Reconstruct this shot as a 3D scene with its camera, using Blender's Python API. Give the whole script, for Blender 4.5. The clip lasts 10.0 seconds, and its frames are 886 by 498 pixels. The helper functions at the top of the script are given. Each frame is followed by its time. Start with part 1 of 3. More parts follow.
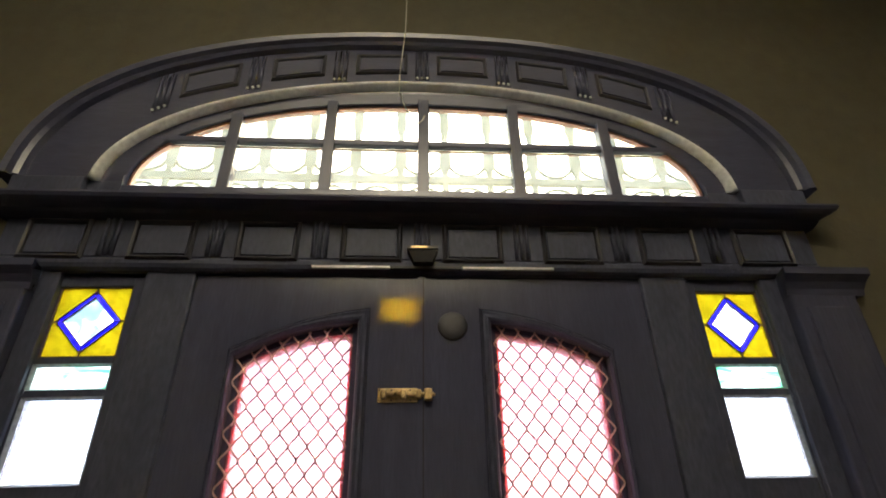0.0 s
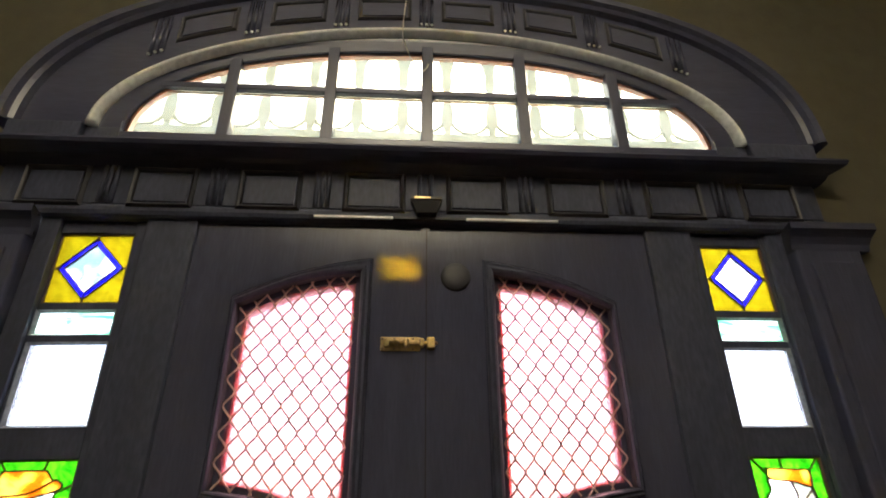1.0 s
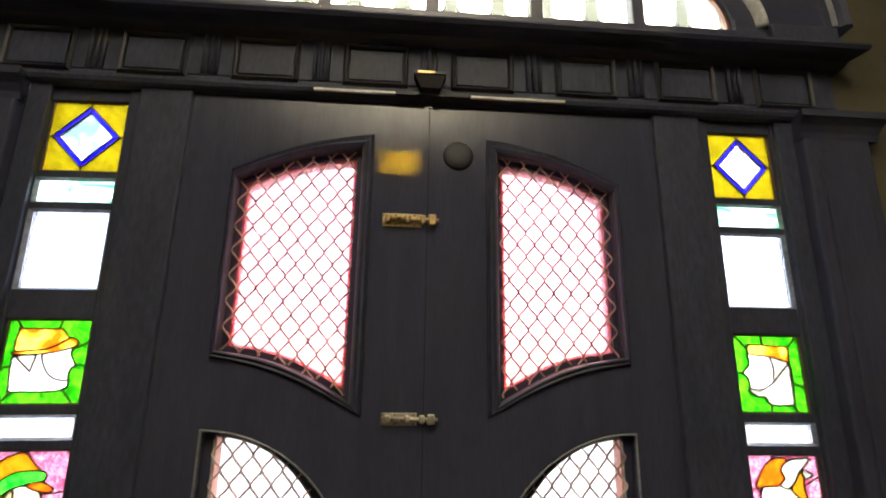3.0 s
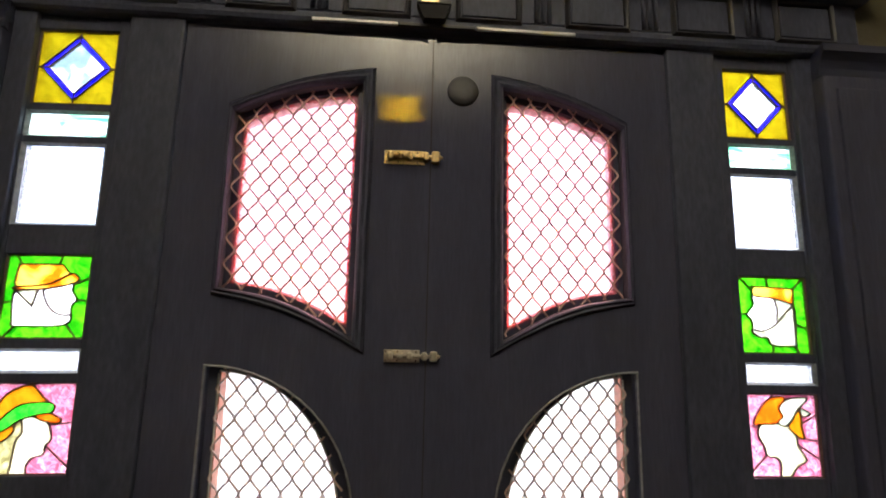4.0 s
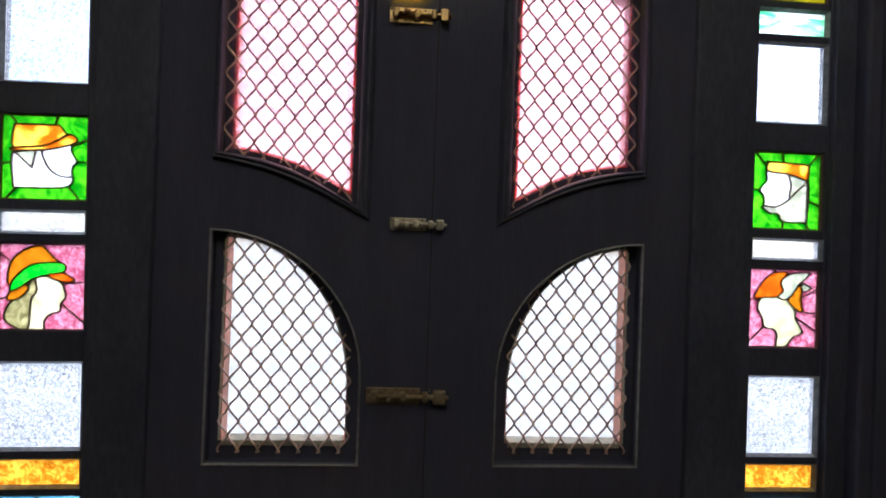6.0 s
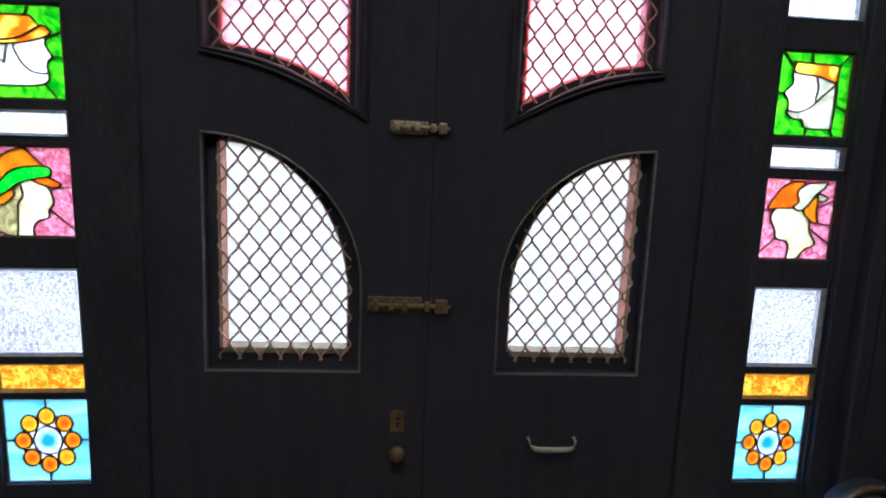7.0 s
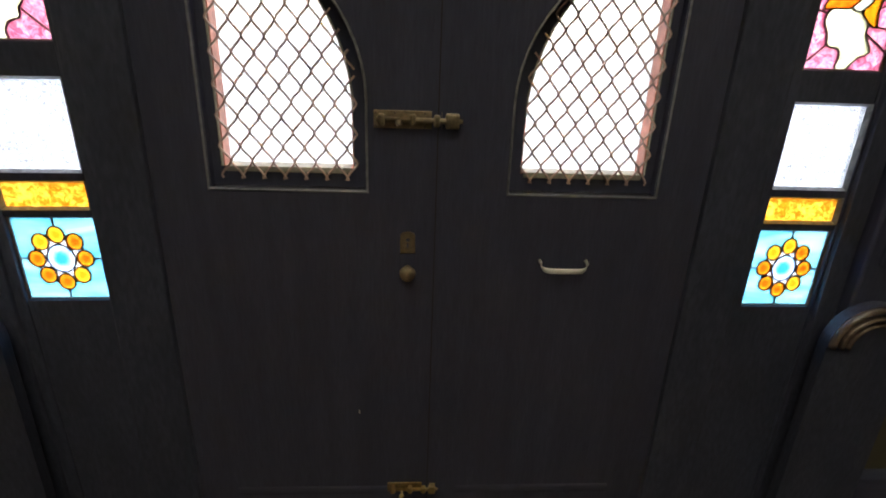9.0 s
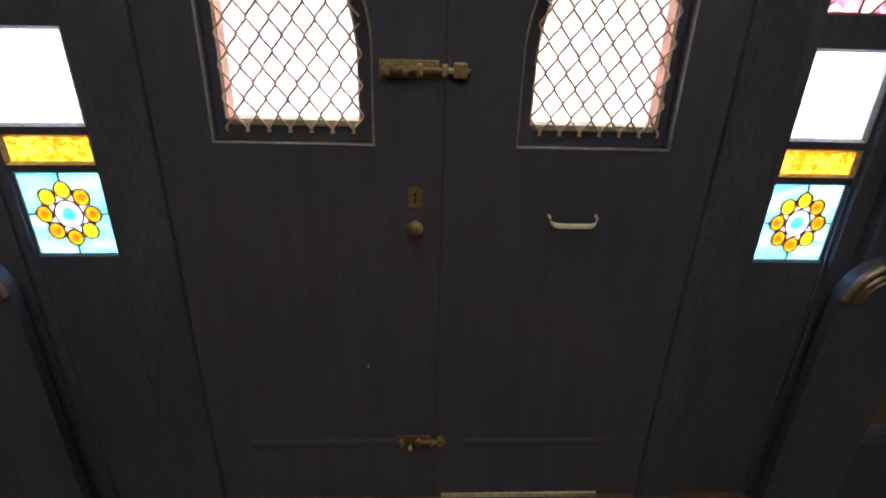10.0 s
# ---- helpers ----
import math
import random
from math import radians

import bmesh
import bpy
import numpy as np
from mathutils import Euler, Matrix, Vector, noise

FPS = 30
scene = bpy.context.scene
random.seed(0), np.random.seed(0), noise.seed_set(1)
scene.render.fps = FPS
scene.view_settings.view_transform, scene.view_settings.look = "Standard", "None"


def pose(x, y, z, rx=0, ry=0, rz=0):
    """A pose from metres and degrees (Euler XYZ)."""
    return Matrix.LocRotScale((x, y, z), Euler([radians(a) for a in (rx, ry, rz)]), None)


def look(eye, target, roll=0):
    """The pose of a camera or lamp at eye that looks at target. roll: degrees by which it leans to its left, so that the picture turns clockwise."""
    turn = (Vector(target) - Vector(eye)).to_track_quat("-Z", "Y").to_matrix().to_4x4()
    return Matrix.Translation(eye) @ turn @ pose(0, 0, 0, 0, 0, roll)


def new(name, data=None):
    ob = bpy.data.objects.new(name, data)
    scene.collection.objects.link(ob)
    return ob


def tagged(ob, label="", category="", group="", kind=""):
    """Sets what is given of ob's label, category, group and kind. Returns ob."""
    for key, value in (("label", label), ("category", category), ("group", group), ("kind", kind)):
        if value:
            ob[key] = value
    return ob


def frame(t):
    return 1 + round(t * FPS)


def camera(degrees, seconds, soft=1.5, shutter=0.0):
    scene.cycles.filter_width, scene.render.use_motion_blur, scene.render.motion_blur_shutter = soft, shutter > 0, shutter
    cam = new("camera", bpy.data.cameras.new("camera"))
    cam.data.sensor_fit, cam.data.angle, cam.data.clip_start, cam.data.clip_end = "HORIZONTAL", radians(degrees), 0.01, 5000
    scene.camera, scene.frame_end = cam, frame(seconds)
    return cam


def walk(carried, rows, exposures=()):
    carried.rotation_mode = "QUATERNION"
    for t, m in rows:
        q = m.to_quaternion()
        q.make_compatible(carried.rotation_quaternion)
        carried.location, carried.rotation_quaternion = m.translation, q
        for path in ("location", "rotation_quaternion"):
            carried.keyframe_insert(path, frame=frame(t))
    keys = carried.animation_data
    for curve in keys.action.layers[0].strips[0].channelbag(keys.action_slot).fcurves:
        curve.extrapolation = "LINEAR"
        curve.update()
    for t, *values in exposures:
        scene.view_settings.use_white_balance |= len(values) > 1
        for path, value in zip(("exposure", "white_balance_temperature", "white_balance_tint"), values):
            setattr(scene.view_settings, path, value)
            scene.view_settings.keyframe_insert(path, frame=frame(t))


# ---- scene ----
from mathutils.geometry import delaunay_2d_cdt

cam = camera(79.5, 10.0, soft=1.9)

PATH = [
    (0, (-0.028, -1.159, 1.523), (0.088, 0.583, 2.497), -1.1),
    (0.5, (-0.036, -1.146, 1.51), (0.084, 0.623, 2.436), -0.9),
    (1, (-0.036, -1.135, 1.5), (0.084, 0.669, 2.356), -0.5),
    (1.5, (-0.038, -1.132, 1.489), (0.087, 0.707, 2.265), -0.1),
    (2, (-0.041, -1.131, 1.476), (0.088, 0.739, 2.174), 0.2),
    (2.5, (-0.046, -1.125, 1.461), (0.089, 0.774, 2.072), 0.6),
    (3, (-0.046, -1.113, 1.445), (0.096, 0.811, 1.968), 0.8),
    (4.5, (-0.048, -1.078, 1.402), (0.092, 0.897, 1.68), 1.4),
    (5, (-0.047, -1.072, 1.385), (0.092, 0.913, 1.584), 1.6),
    (6.5, (-0.053, -1.047, 1.323), (0.093, 0.945, 1.209), 2.2),
    (7, (-0.052, -1.024, 1.306), (0.098, 0.952, 1.04), 2.3),
    (7.5, (-0.046, -1.007, 1.274), (0.102, 0.945, 0.868), 2.3),
    (8, (-0.047, -1.001, 1.241), (0.098, 0.922, 0.71), 2.3),
    (8.5, (-0.045, -0.997, 1.217), (0.087, 0.891, 0.569), 2.3),
    (9, (-0.046, -0.999, 1.188), (0.074, 0.863, 0.47), 2.2),
    (9.5, (-0.047, -0.998, 1.171), (0.061, 0.839, 0.389), 2.1),
    (10, (-0.046, -0.999, 1.163), (0.048, 0.816, 0.329), 1.8),
]
EXPOSURES = [(0, 4.98, 5900, 13), (3, 4.98, 5900, 13), (4.5, 4.7, 5900, 13), (5, 4.3, 5850, 13), (6.5, 4.1, 5400, 12), (8.5, 4.1, 5350, 12), (9, 4.65, 5800, 10), (10, 5.15, 6000, 10)]
walk(cam, [(t, look(eye, target, roll)) for t, eye, target, roll in PATH], EXPOSURES)

LAMP = 11.0  # power of the bulb in the hall lamp

# ---- world, sun, exposure ----
world = bpy.data.worlds.new("world")
scene.world = world
world.use_nodes = True
wn = world.node_tree.nodes
sky = wn.new("ShaderNodeTexSky")
sky.sky_type = "NISHITA"
sky.sun_disc = False
sky.sun_elevation, sky.sun_rotation = radians(50), radians(15)
sky.air_density, sky.dust_density, sky.ozone_density = 1.0, 3.0, 1.0
wn["Background"].inputs["Strength"].default_value = 0.075
world.node_tree.links.new(sky.outputs["Color"], wn["Background"].inputs["Color"])

sun_data = bpy.data.lights.new("sun", "SUN")
sun_data.energy, sun_data.angle, sun_data.color = 0.8, radians(10), (1.0, 0.95, 0.88)
sun = new("sun", sun_data)
sun.matrix_world = look((0, 0, 0), (-0.17, -0.62, -0.77))


# ---- materials ----
def material(name, colour, rough=0.5, metal=0.0, coat=0.0, grain=None, amount=0.25, bump=0.0, bump_scale=200.0, spec=0.5, stretch=(1, 1, 1)):
    """A plain surface with two scales of colour variation and a fine relief."""
    m = bpy.data.materials.new(name)
    m.use_nodes = True
    t, n, l = m.node_tree, m.node_tree.nodes, m.node_tree.links
    b = n["Principled BSDF"]
    b.inputs["Roughness"].default_value = rough
    b.inputs["Metallic"].default_value = metal
    b.inputs["Coat Weight"].default_value = coat
    b.inputs["Coat Roughness"].default_value = 0.12
    b.inputs["Specular IOR Level"].default_value = spec
    tc, mp = n.new("ShaderNodeTexCoord"), n.new("ShaderNodeMapping")
    mp.inputs["Scale"].default_value = stretch
    l.new(tc.outputs["Object"], mp.inputs["Vector"])
    big, fine = n.new("ShaderNodeTexNoise"), n.new("ShaderNodeTexNoise")
    big.inputs["Scale"].default_value, big.inputs["Detail"].default_value = 5.0, 4.0
    fine.inputs["Scale"].default_value, fine.inputs["Detail"].default_value = grain or 60.0, 6.0
    l.new(mp.outputs["Vector"], big.inputs["Vector"])
    l.new(mp.outputs["Vector"], fine.inputs["Vector"])
    add = n.new("ShaderNodeMath")
    add.operation = "MULTIPLY"
    l.new(big.outputs["Fac"], add.inputs[0])
    l.new(fine.outputs["Fac"], add.inputs[1])
    ramp = n.new("ShaderNodeValToRGB")
    lo = [c * (1 - amount) for c in colour]
    hi = [min(1, c * (1 + amount)) for c in colour]
    ramp.color_ramp.elements[0].position, ramp.color_ramp.elements[0].color = 0.12, (*lo, 1)
    ramp.color_ramp.elements[1].position, ramp.color_ramp.elements[1].color = 0.42, (*hi, 1)
    l.new(add.outputs[0], ramp.inputs["Fac"])
    l.new(ramp.outputs["Color"], b.inputs["Base Color"])
    rr = n.new("ShaderNodeMapRange")
    rr.inputs["To Min"].default_value, rr.inputs["To Max"].default_value = max(0.02, rough - 0.08), rough + min(0.1, 0.6 * rough)
    l.new(big.outputs["Fac"], rr.inputs["Value"])
    l.new(rr.outputs["Result"], b.inputs["Roughness"])
    if bump:
        f2, bp = n.new("ShaderNodeTexNoise"), n.new("ShaderNodeBump")
        f2.inputs["Scale"].default_value, f2.inputs["Detail"].default_value = bump_scale, 3.0
        l.new(mp.outputs["Vector"], f2.inputs["Vector"])
        bp.inputs["Strength"].default_value, bp.inputs["Distance"].default_value = bump, 0.002
        l.new(f2.outputs["Fac"], bp.inputs["Height"])
        l.new(bp.outputs["Normal"], b.inputs["Normal"])
    return m


def glass(name, colour, pale=None, scale=40.0, kind="wavy", haze=0.25, contrast=(0.35, 0.65)):
    """Coloured window glass: lets light through with its tint, scatters a little of it, and shines by Fresnel. kind: the relief."""
    m = bpy.data.materials.new(name)
    m.use_nodes = True
    n, l = m.node_tree.nodes, m.node_tree.links
    n.remove(n["Principled BSDF"])
    tc = n.new("ShaderNodeTexCoord")
    if kind == "rondel":
        tex = n.new("ShaderNodeTexGradient")
        tex.gradient_type = "SPHERICAL"
        mp = n.new("ShaderNodeMapping")
        mp.inputs["Scale"].default_value = (scale,) * 3
        l.new(tc.outputs["Object"], mp.inputs["Vector"])
        wob, mix = n.new("ShaderNodeTexNoise"), n.new("ShaderNodeMixRGB")
        wob.inputs["Scale"].default_value = 90.0
        mix.inputs["Fac"].default_value = 0.35
        l.new(tc.outputs["Object"], wob.inputs["Vector"])
        l.new(mp.outputs["Vector"], mix.inputs["Color1"])
        l.new(wob.outputs["Color"], mix.inputs["Color2"])
        off = n.new("ShaderNodeVectorMath")
        off.operation = "SUBTRACT"
        off.inputs[1].default_value = (0.17, 0.17, 0.17)
        l.new(mix.outputs["Color"], off.inputs[0])
        l.new(off.outputs["Vector"], tex.inputs["Vector"])
        fac = tex.outputs["Fac"]
    elif kind == "hammered":
        tex = n.new("ShaderNodeTexVoronoi")
        tex.inputs["Scale"].default_value = scale
        l.new(tc.outputs["Object"], tex.inputs["Vector"])
        big = n.new("ShaderNodeTexNoise")
        big.inputs["Scale"].default_value = 9.0
        l.new(tc.outputs["Object"], big.inputs["Vector"])
        mul = n.new("ShaderNodeMath")
        mul.operation = "MULTIPLY_ADD"
        mul.inputs[1].default_value = 0.95
        l.new(tex.outputs["Distance"], mul.inputs[0])
        half = n.new("ShaderNodeMath")
        half.operation = "MULTIPLY"
        half.inputs[1].default_value = 0.25
        l.new(big.outputs["Fac"], half.inputs[0])
        l.new(half.outputs[0], mul.inputs[2])
        fac = mul.outputs[0]
    else:
        tex = n.new("ShaderNodeTexNoise")
        tex.inputs["Scale"].default_value, tex.inputs["Detail"].default_value = scale, 3.0
        tex.inputs["Distortion"].default_value = 1.5
        mp = n.new("ShaderNodeMapping")
        mp.inputs["Scale"].default_value = (0.35, 1, 1.6) if kind == "streaky" else (1, 1, 1)
        oi = n.new("ShaderNodeObjectInfo")
        vm = n.new("ShaderNodeVectorMath")
        l.new(tc.outputs["Object"], mp.inputs["Vector"])
        l.new(mp.outputs["Vector"], vm.inputs[0])
        l.new(oi.outputs["Random"], vm.inputs[1])
        l.new(vm.outputs["Vector"], tex.inputs["Vector"])
        fac = tex.outputs["Fac"]
    ramp = n.new("ShaderNodeValToRGB")
    ramp.color_ramp.elements[0].position, ramp.color_ramp.elements[0].color = contrast[0], (*colour, 1)
    ramp.color_ramp.elements[1].position, ramp.color_ramp.elements[1].color = contrast[1], (*(pale or colour), 1)
    l.new(fac, ramp.inputs["Fac"])
    clear, scatter, gloss = n.new("ShaderNodeBsdfTransparent"), n.new("ShaderNodeBsdfTranslucent"), n.new("ShaderNodeBsdfGlossy")
    gloss.inputs["Roughness"].default_value = 0.08
    bp = n.new("ShaderNodeBump")
    bp.inputs["Strength"].default_value, bp.inputs["Distance"].default_value = 0.6, 0.002
    l.new(fac, bp.inputs["Height"])
    l.new(bp.outputs["Normal"], gloss.inputs["Normal"])
    l.new(ramp.outputs["Color"], clear.inputs["Color"])
    l.new(ramp.outputs["Color"], scatter.inputs["Color"])
    body, skin, fr = n.new("ShaderNodeMixShader"), n.new("ShaderNodeMixShader"), n.new("ShaderNodeMath")
    body.inputs["Fac"].default_value = haze
    lw, sheen = n.new("ShaderNodeLayerWeight"), n.new("ShaderNodeMath")
    sheen.operation, sheen.inputs[1].default_value = "POWER", 5.0
    fr.operation, fr.inputs[1].default_value, fr.inputs[2].default_value = "MULTIPLY_ADD", 0.9, 0.03
    l.new(lw.outputs["Facing"], sheen.inputs[0])
    l.new(sheen.outputs[0], fr.inputs[0])
    l.new(clear.outputs[0], body.inputs[1])
    l.new(scatter.outputs[0], body.inputs[2])
    l.new(fr.outputs[0], skin.inputs["Fac"])
    l.new(body.outputs[0], skin.inputs[1])
    l.new(gloss.outputs[0], skin.inputs[2])
    l.new(skin.outputs[0], n["Material Output"].inputs["Surface"])
    return m


WOOD = material("dark_varnished_wood", (0.068, 0.071, 0.114), 0.05, coat=0.0, spec=0.5, grain=40, amount=0.12, bump=0.025, bump_scale=40, stretch=(6, 6, 0.6))
WOODX = material("dark_varnished_rail", (0.068, 0.071, 0.114), 0.05, coat=0.0, spec=0.5, grain=40, amount=0.12, bump=0.025, bump_scale=40, stretch=(0.6, 6, 6))
REBATE = material("bare_red_brown_rebate", (0.62, 0.27, 0.19), 0.5, grain=60, amount=0.3, bump=0.3)
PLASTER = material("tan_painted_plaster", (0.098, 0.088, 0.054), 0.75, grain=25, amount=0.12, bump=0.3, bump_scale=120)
CEILING = material("cream_ceiling_paint", (0.6, 0.55, 0.42), 0.8, grain=30, amount=0.08)
FLOORING = material("brown_floor_boards", (0.10, 0.06, 0.035), 0.4, grain=30, amount=0.4, bump=0.3, stretch=(8, 0.6, 1))
BRASS = material("worn_brass", (0.58, 0.43, 0.22), 0.36, metal=1.0, grain=120, amount=0.4, bump=0.2)
NICKEL = material("worn_pale_metal", (0.60, 0.55, 0.47), 0.42, metal=0.5, grain=120, amount=0.4, bump=0.2)
TARNISH = material("tarnished_brown_brass", (0.36, 0.29, 0.20), 0.5, metal=0.75, grain=120, amount=0.4, bump=0.2)
WHITE = material("chipped_white_enamel", (0.88, 0.88, 0.85), 0.3, grain=90, amount=0.12)
STEEL = material("grey_mesh_wire", (0.60, 0.43, 0.37), 0.5, metal=0.1, grain=200, amount=0.3)
LEAD = material("dark_lead_came", (0.17, 0.115, 0.095), 0.55, metal=0.2, grain=200, amount=0.3)
IRON = material("pale_green_painted_iron", (0.15, 0.18, 0.155), 0.5, grain=60, amount=0.15)
PAVING = material("pale_concrete", (0.20, 0.195, 0.18), 0.8, grain=15, amount=0.2, bump=0.4)
CORD = material("dusty_white_cord", (0.5, 0.48, 0.42), 0.6, grain=100)
# pale colour paints in highlights on the arch, ledge and reeds
GLINT = material("pale_painted_glint", (0.78, 0.80, 0.82), 0.2, grain=60, amount=0.25, bump=0.2)
WOODM = material("dull_dark_sash_wood", (0.062, 0.068, 0.106), 0.5, grain=40, amount=0.25, bump=0.2, bump_scale=40, spec=0.25, stretch=(3, 6, 1))
BEADWOOD = material("polished_brown_bead", (0.16, 0.12, 0.10), 0.14, spec=0.9, grain=60, amount=0.3)
DARKGAP = material("black_joint", (0.012, 0.011, 0.012), 0.8, grain=60)
# dark wood tone; on panel mouldings it stands in for recess shade
SHADOWLINE = material("shadow_line_and_dark_wood", (0.036, 0.035, 0.044), 0.5, grain=60)

PUTTY = material("pale_old_putty", (0.42, 0.40, 0.33), 0.7, grain=90, amount=0.3, bump=0.3)
# paler than the wood: light caught on edges is put into the colour
ARRIS = material("arris_edge_light", (0.22, 0.23, 0.25), 0.3, grain=90, amount=0.45, bump=0.2)

G_CLEAR = glass("dusty_clear_glass", (0.60, 0.58, 0.45), (0.66, 0.64, 0.52), 8, haze=0.08)
G_RED = glass("red_rippled_glass", (0.50, 0.32, 0.33), (0.60, 0.46, 0.47), 160, haze=0.35)
G_FROST = glass("frosted_white_glass", (0.42, 0.415, 0.40), (0.46, 0.455, 0.44), 200, haze=0.4)
G_HAMMER = glass("white_hammered_glass", (0.64, 0.65, 0.65), (0.30, 0.31, 0.32), 230, "hammered", 0.2, contrast=(0.38, 0.95))
G_STREAK = glass("green_streaked_glass", (0.16, 0.48, 0.26), (0.66, 0.72, 0.66), 22, "streaky", 0.35, contrast=(0.36, 0.52))
G_YELLOW = glass("yellow_glass", (0.245, 0.215, 0.007), (0.33, 0.285, 0.012), 30, haze=0.5)
G_BLUE = glass("cobalt_glass", (0.07, 0.05, 0.58), (0.12, 0.10, 0.76), 30, haze=0.4)
G_BEVEL = glass("bevelled_clear_glass", (0.28, 0.32, 0.33), (0.66, 0.66, 0.66), 18, haze=0.1, contrast=(0.38, 0.5))
G_GREEN = glass("vivid_green_glass", (0.055, 0.27, 0.006), (0.23, 0.52, 0.03), 40, haze=0.4)
G_GOLD = glass("golden_glass", (0.52, 0.22, 0.006), (0.80, 0.58, 0.16), 16, haze=0.4, contrast=(0.42, 0.62))
G_MILK = glass("milk_white_glass", (0.60, 0.60, 0.60), (0.66, 0.66, 0.66), 20, haze=0.5)
G_CREAM = glass("cream_painted_glass", (0.40, 0.40, 0.29), (0.58, 0.57, 0.45), 25, haze=0.6)
G_STRAW = glass("straw_painted_glass", (0.22, 0.21, 0.12), (0.46, 0.44, 0.30), 45, haze=0.6)
G_GREY = glass("pale_grey_painted_glass", (0.33, 0.34, 0.28), (0.53, 0.54, 0.46), 30, haze=0.6)
G_PINK = glass("pink_rippled_glass", (0.36, 0.13, 0.19), (0.76, 0.54, 0.60), 85, haze=0.35, contrast=(0.38, 0.72))
G_ORANGE = glass("orange_glass", (0.50, 0.17, 0.0), (0.62, 0.27, 0.02), 30, haze=0.5)
G_OCHRE = glass("ochre_glass", (0.42, 0.22, 0.005), (0.52, 0.30, 0.025), 30, haze=0.5)
G_LEAF = glass("leaf_green_glass", (0.05, 0.42, 0.04), (0.25, 0.72, 0.12), 90, haze=0.4)
G_AMBER = glass("amber_rippled_glass", (0.40, 0.21, 0.015), (0.74, 0.52, 0.15), 70, haze=0.35, contrast=(0.40, 0.62))
G_SKY = glass("pale_blue_glass", (0.22, 0.43, 0.51), (0.38, 0.58, 0.65), 14, "streaky", 0.4)
G_RONDEL = glass("amber_rondel_glass", (0.64, 0.38, 0.05), (0.50, 0.16, 0.0), 55.0, "rondel", 0.4, contrast=(0.5, 0.85))
G_HONEY = glass("honey_rondel_glass", (0.70, 0.50, 0.10), (0.56, 0.28, 0.01), 55.0, "rondel", 0.4, contrast=(0.5, 0.85))
# tint for the red light along the upper panes' edges
G_REDRIM = glass("red_edge_light_tint", (0.62, 0.13, 0.09), (0.70, 0.20, 0.15), 60, haze=0.4)
G_EYE = glass("blue_rondel_glass", (0.58, 0.72, 0.85), (0.12, 0.32, 0.72), 32.0, "rondel", 0.4, contrast=(0.5, 0.8))


# ---- geometry helpers ----
def part(name, bm, mat, parent=None, label="", smooth=False):
    """Links a bmesh as one mesh object, under a thing or a part."""
    me = bpy.data.meshes.new(name)
    bmesh.ops.recalc_face_normals(bm, faces=bm.faces)
    if smooth:
        for f in bm.faces:
            f.smooth = True
    bm.to_mesh(me)
    bm.free()
    me.materials.append(mat)
    ob = new(name, me)
    ob.parent = parent
    if label:
        ob["label"] = label
    return ob


def thing(name, label, category="", group="", kind="", at=(0, 0, 0)):
    ob = new(name)
    ob.location = at
    ob.empty_display_size = 0.05
    return tagged(ob, label, category, group, kind)


def add_box(bm, x0, x1, y0, y1, z0, z1, bevel=0.0):
    vs = [bm.verts.new((x, y, z)) for x in (x0, x1) for y in (y0, y1) for z in (z0, z1)]
    fs = [bm.faces.new([vs[i] for i in q]) for q in ((0, 1, 3, 2), (4, 6, 7, 5), (0, 4, 5, 1), (2, 3, 7, 6), (0, 2, 6, 4), (1, 5, 7, 3))]
    if bevel:
        es = list({e for f in fs for e in f.edges})
        bmesh.ops.bevel(bm, geom=es, offset=bevel, segments=2, affect="EDGES", profile=0.5)
    return bm


def box(x0, x1, y0, y1, z0, z1, bevel=0.003):
    return add_box(bmesh.new(), min(x0, x1), max(x0, x1), y0, y1, z0, z1, bevel)


def ccw(p):
    a = sum(p[i - 1][0] * p[i][1] - p[i][0] * p[i - 1][1] for i in range(len(p)))
    return list(p) if a > 0 else list(reversed(p))


def split(polys):
    """Cuts overlapping outlines into pieces that fit together; a later outline lies over an earlier one."""
    verts, faces = [], []
    for p in polys:
        q = ccw(p)
        faces.append(list(range(len(verts), len(verts) + len(q))))
        verts += [Vector(v) for v in q]
    vs, _, fs, _, _, orig = delaunay_2d_cdt(verts, [], faces, 1, 1e-5)
    pieces = {}
    for f, o in zip(fs, orig):
        if o:
            pieces.setdefault(max(o), []).append(tuple(f))
    return [tuple(v) for v in vs], pieces


def rim(tris):
    """The outline edges of a set of triangles."""
    seen = {}
    for t in tris:
        for a, b in ((t[0], t[1]), (t[1], t[2]), (t[2], t[0])):
            key = (min(a, b), max(a, b))
            seen[key] = None if key in seen else (a, b)
    return [e for e in seen.values() if e]


def slab(vs, tris, y0, y1, bm=None, centre=(0, 0)):
    """A plate in the x-z plane from y0 to y1."""
    bm = bm or bmesh.new()
    used = sorted({i for t in tris for i in t})
    fr = {i: bm.verts.new((vs[i][0] - centre[0], y0, vs[i][1] - centre[1])) for i in used}
    bk = {i: bm.verts.new((vs[i][0] - centre[0], y1, vs[i][1] - centre[1])) for i in used}
    for t in tris:
        bm.faces.new([fr[i] for i in t])
        bm.faces.new([bk[i] for i in reversed(t)])
    for a, b in rim(tris):
        bm.faces.new((fr[b], fr[a], bk[a], bk[b]))
    return bm


def plate(outline, y0, y1, holes=()):
    vs, pieces = split([outline, *holes])
    return slab(vs, pieces[0], y0, y1)


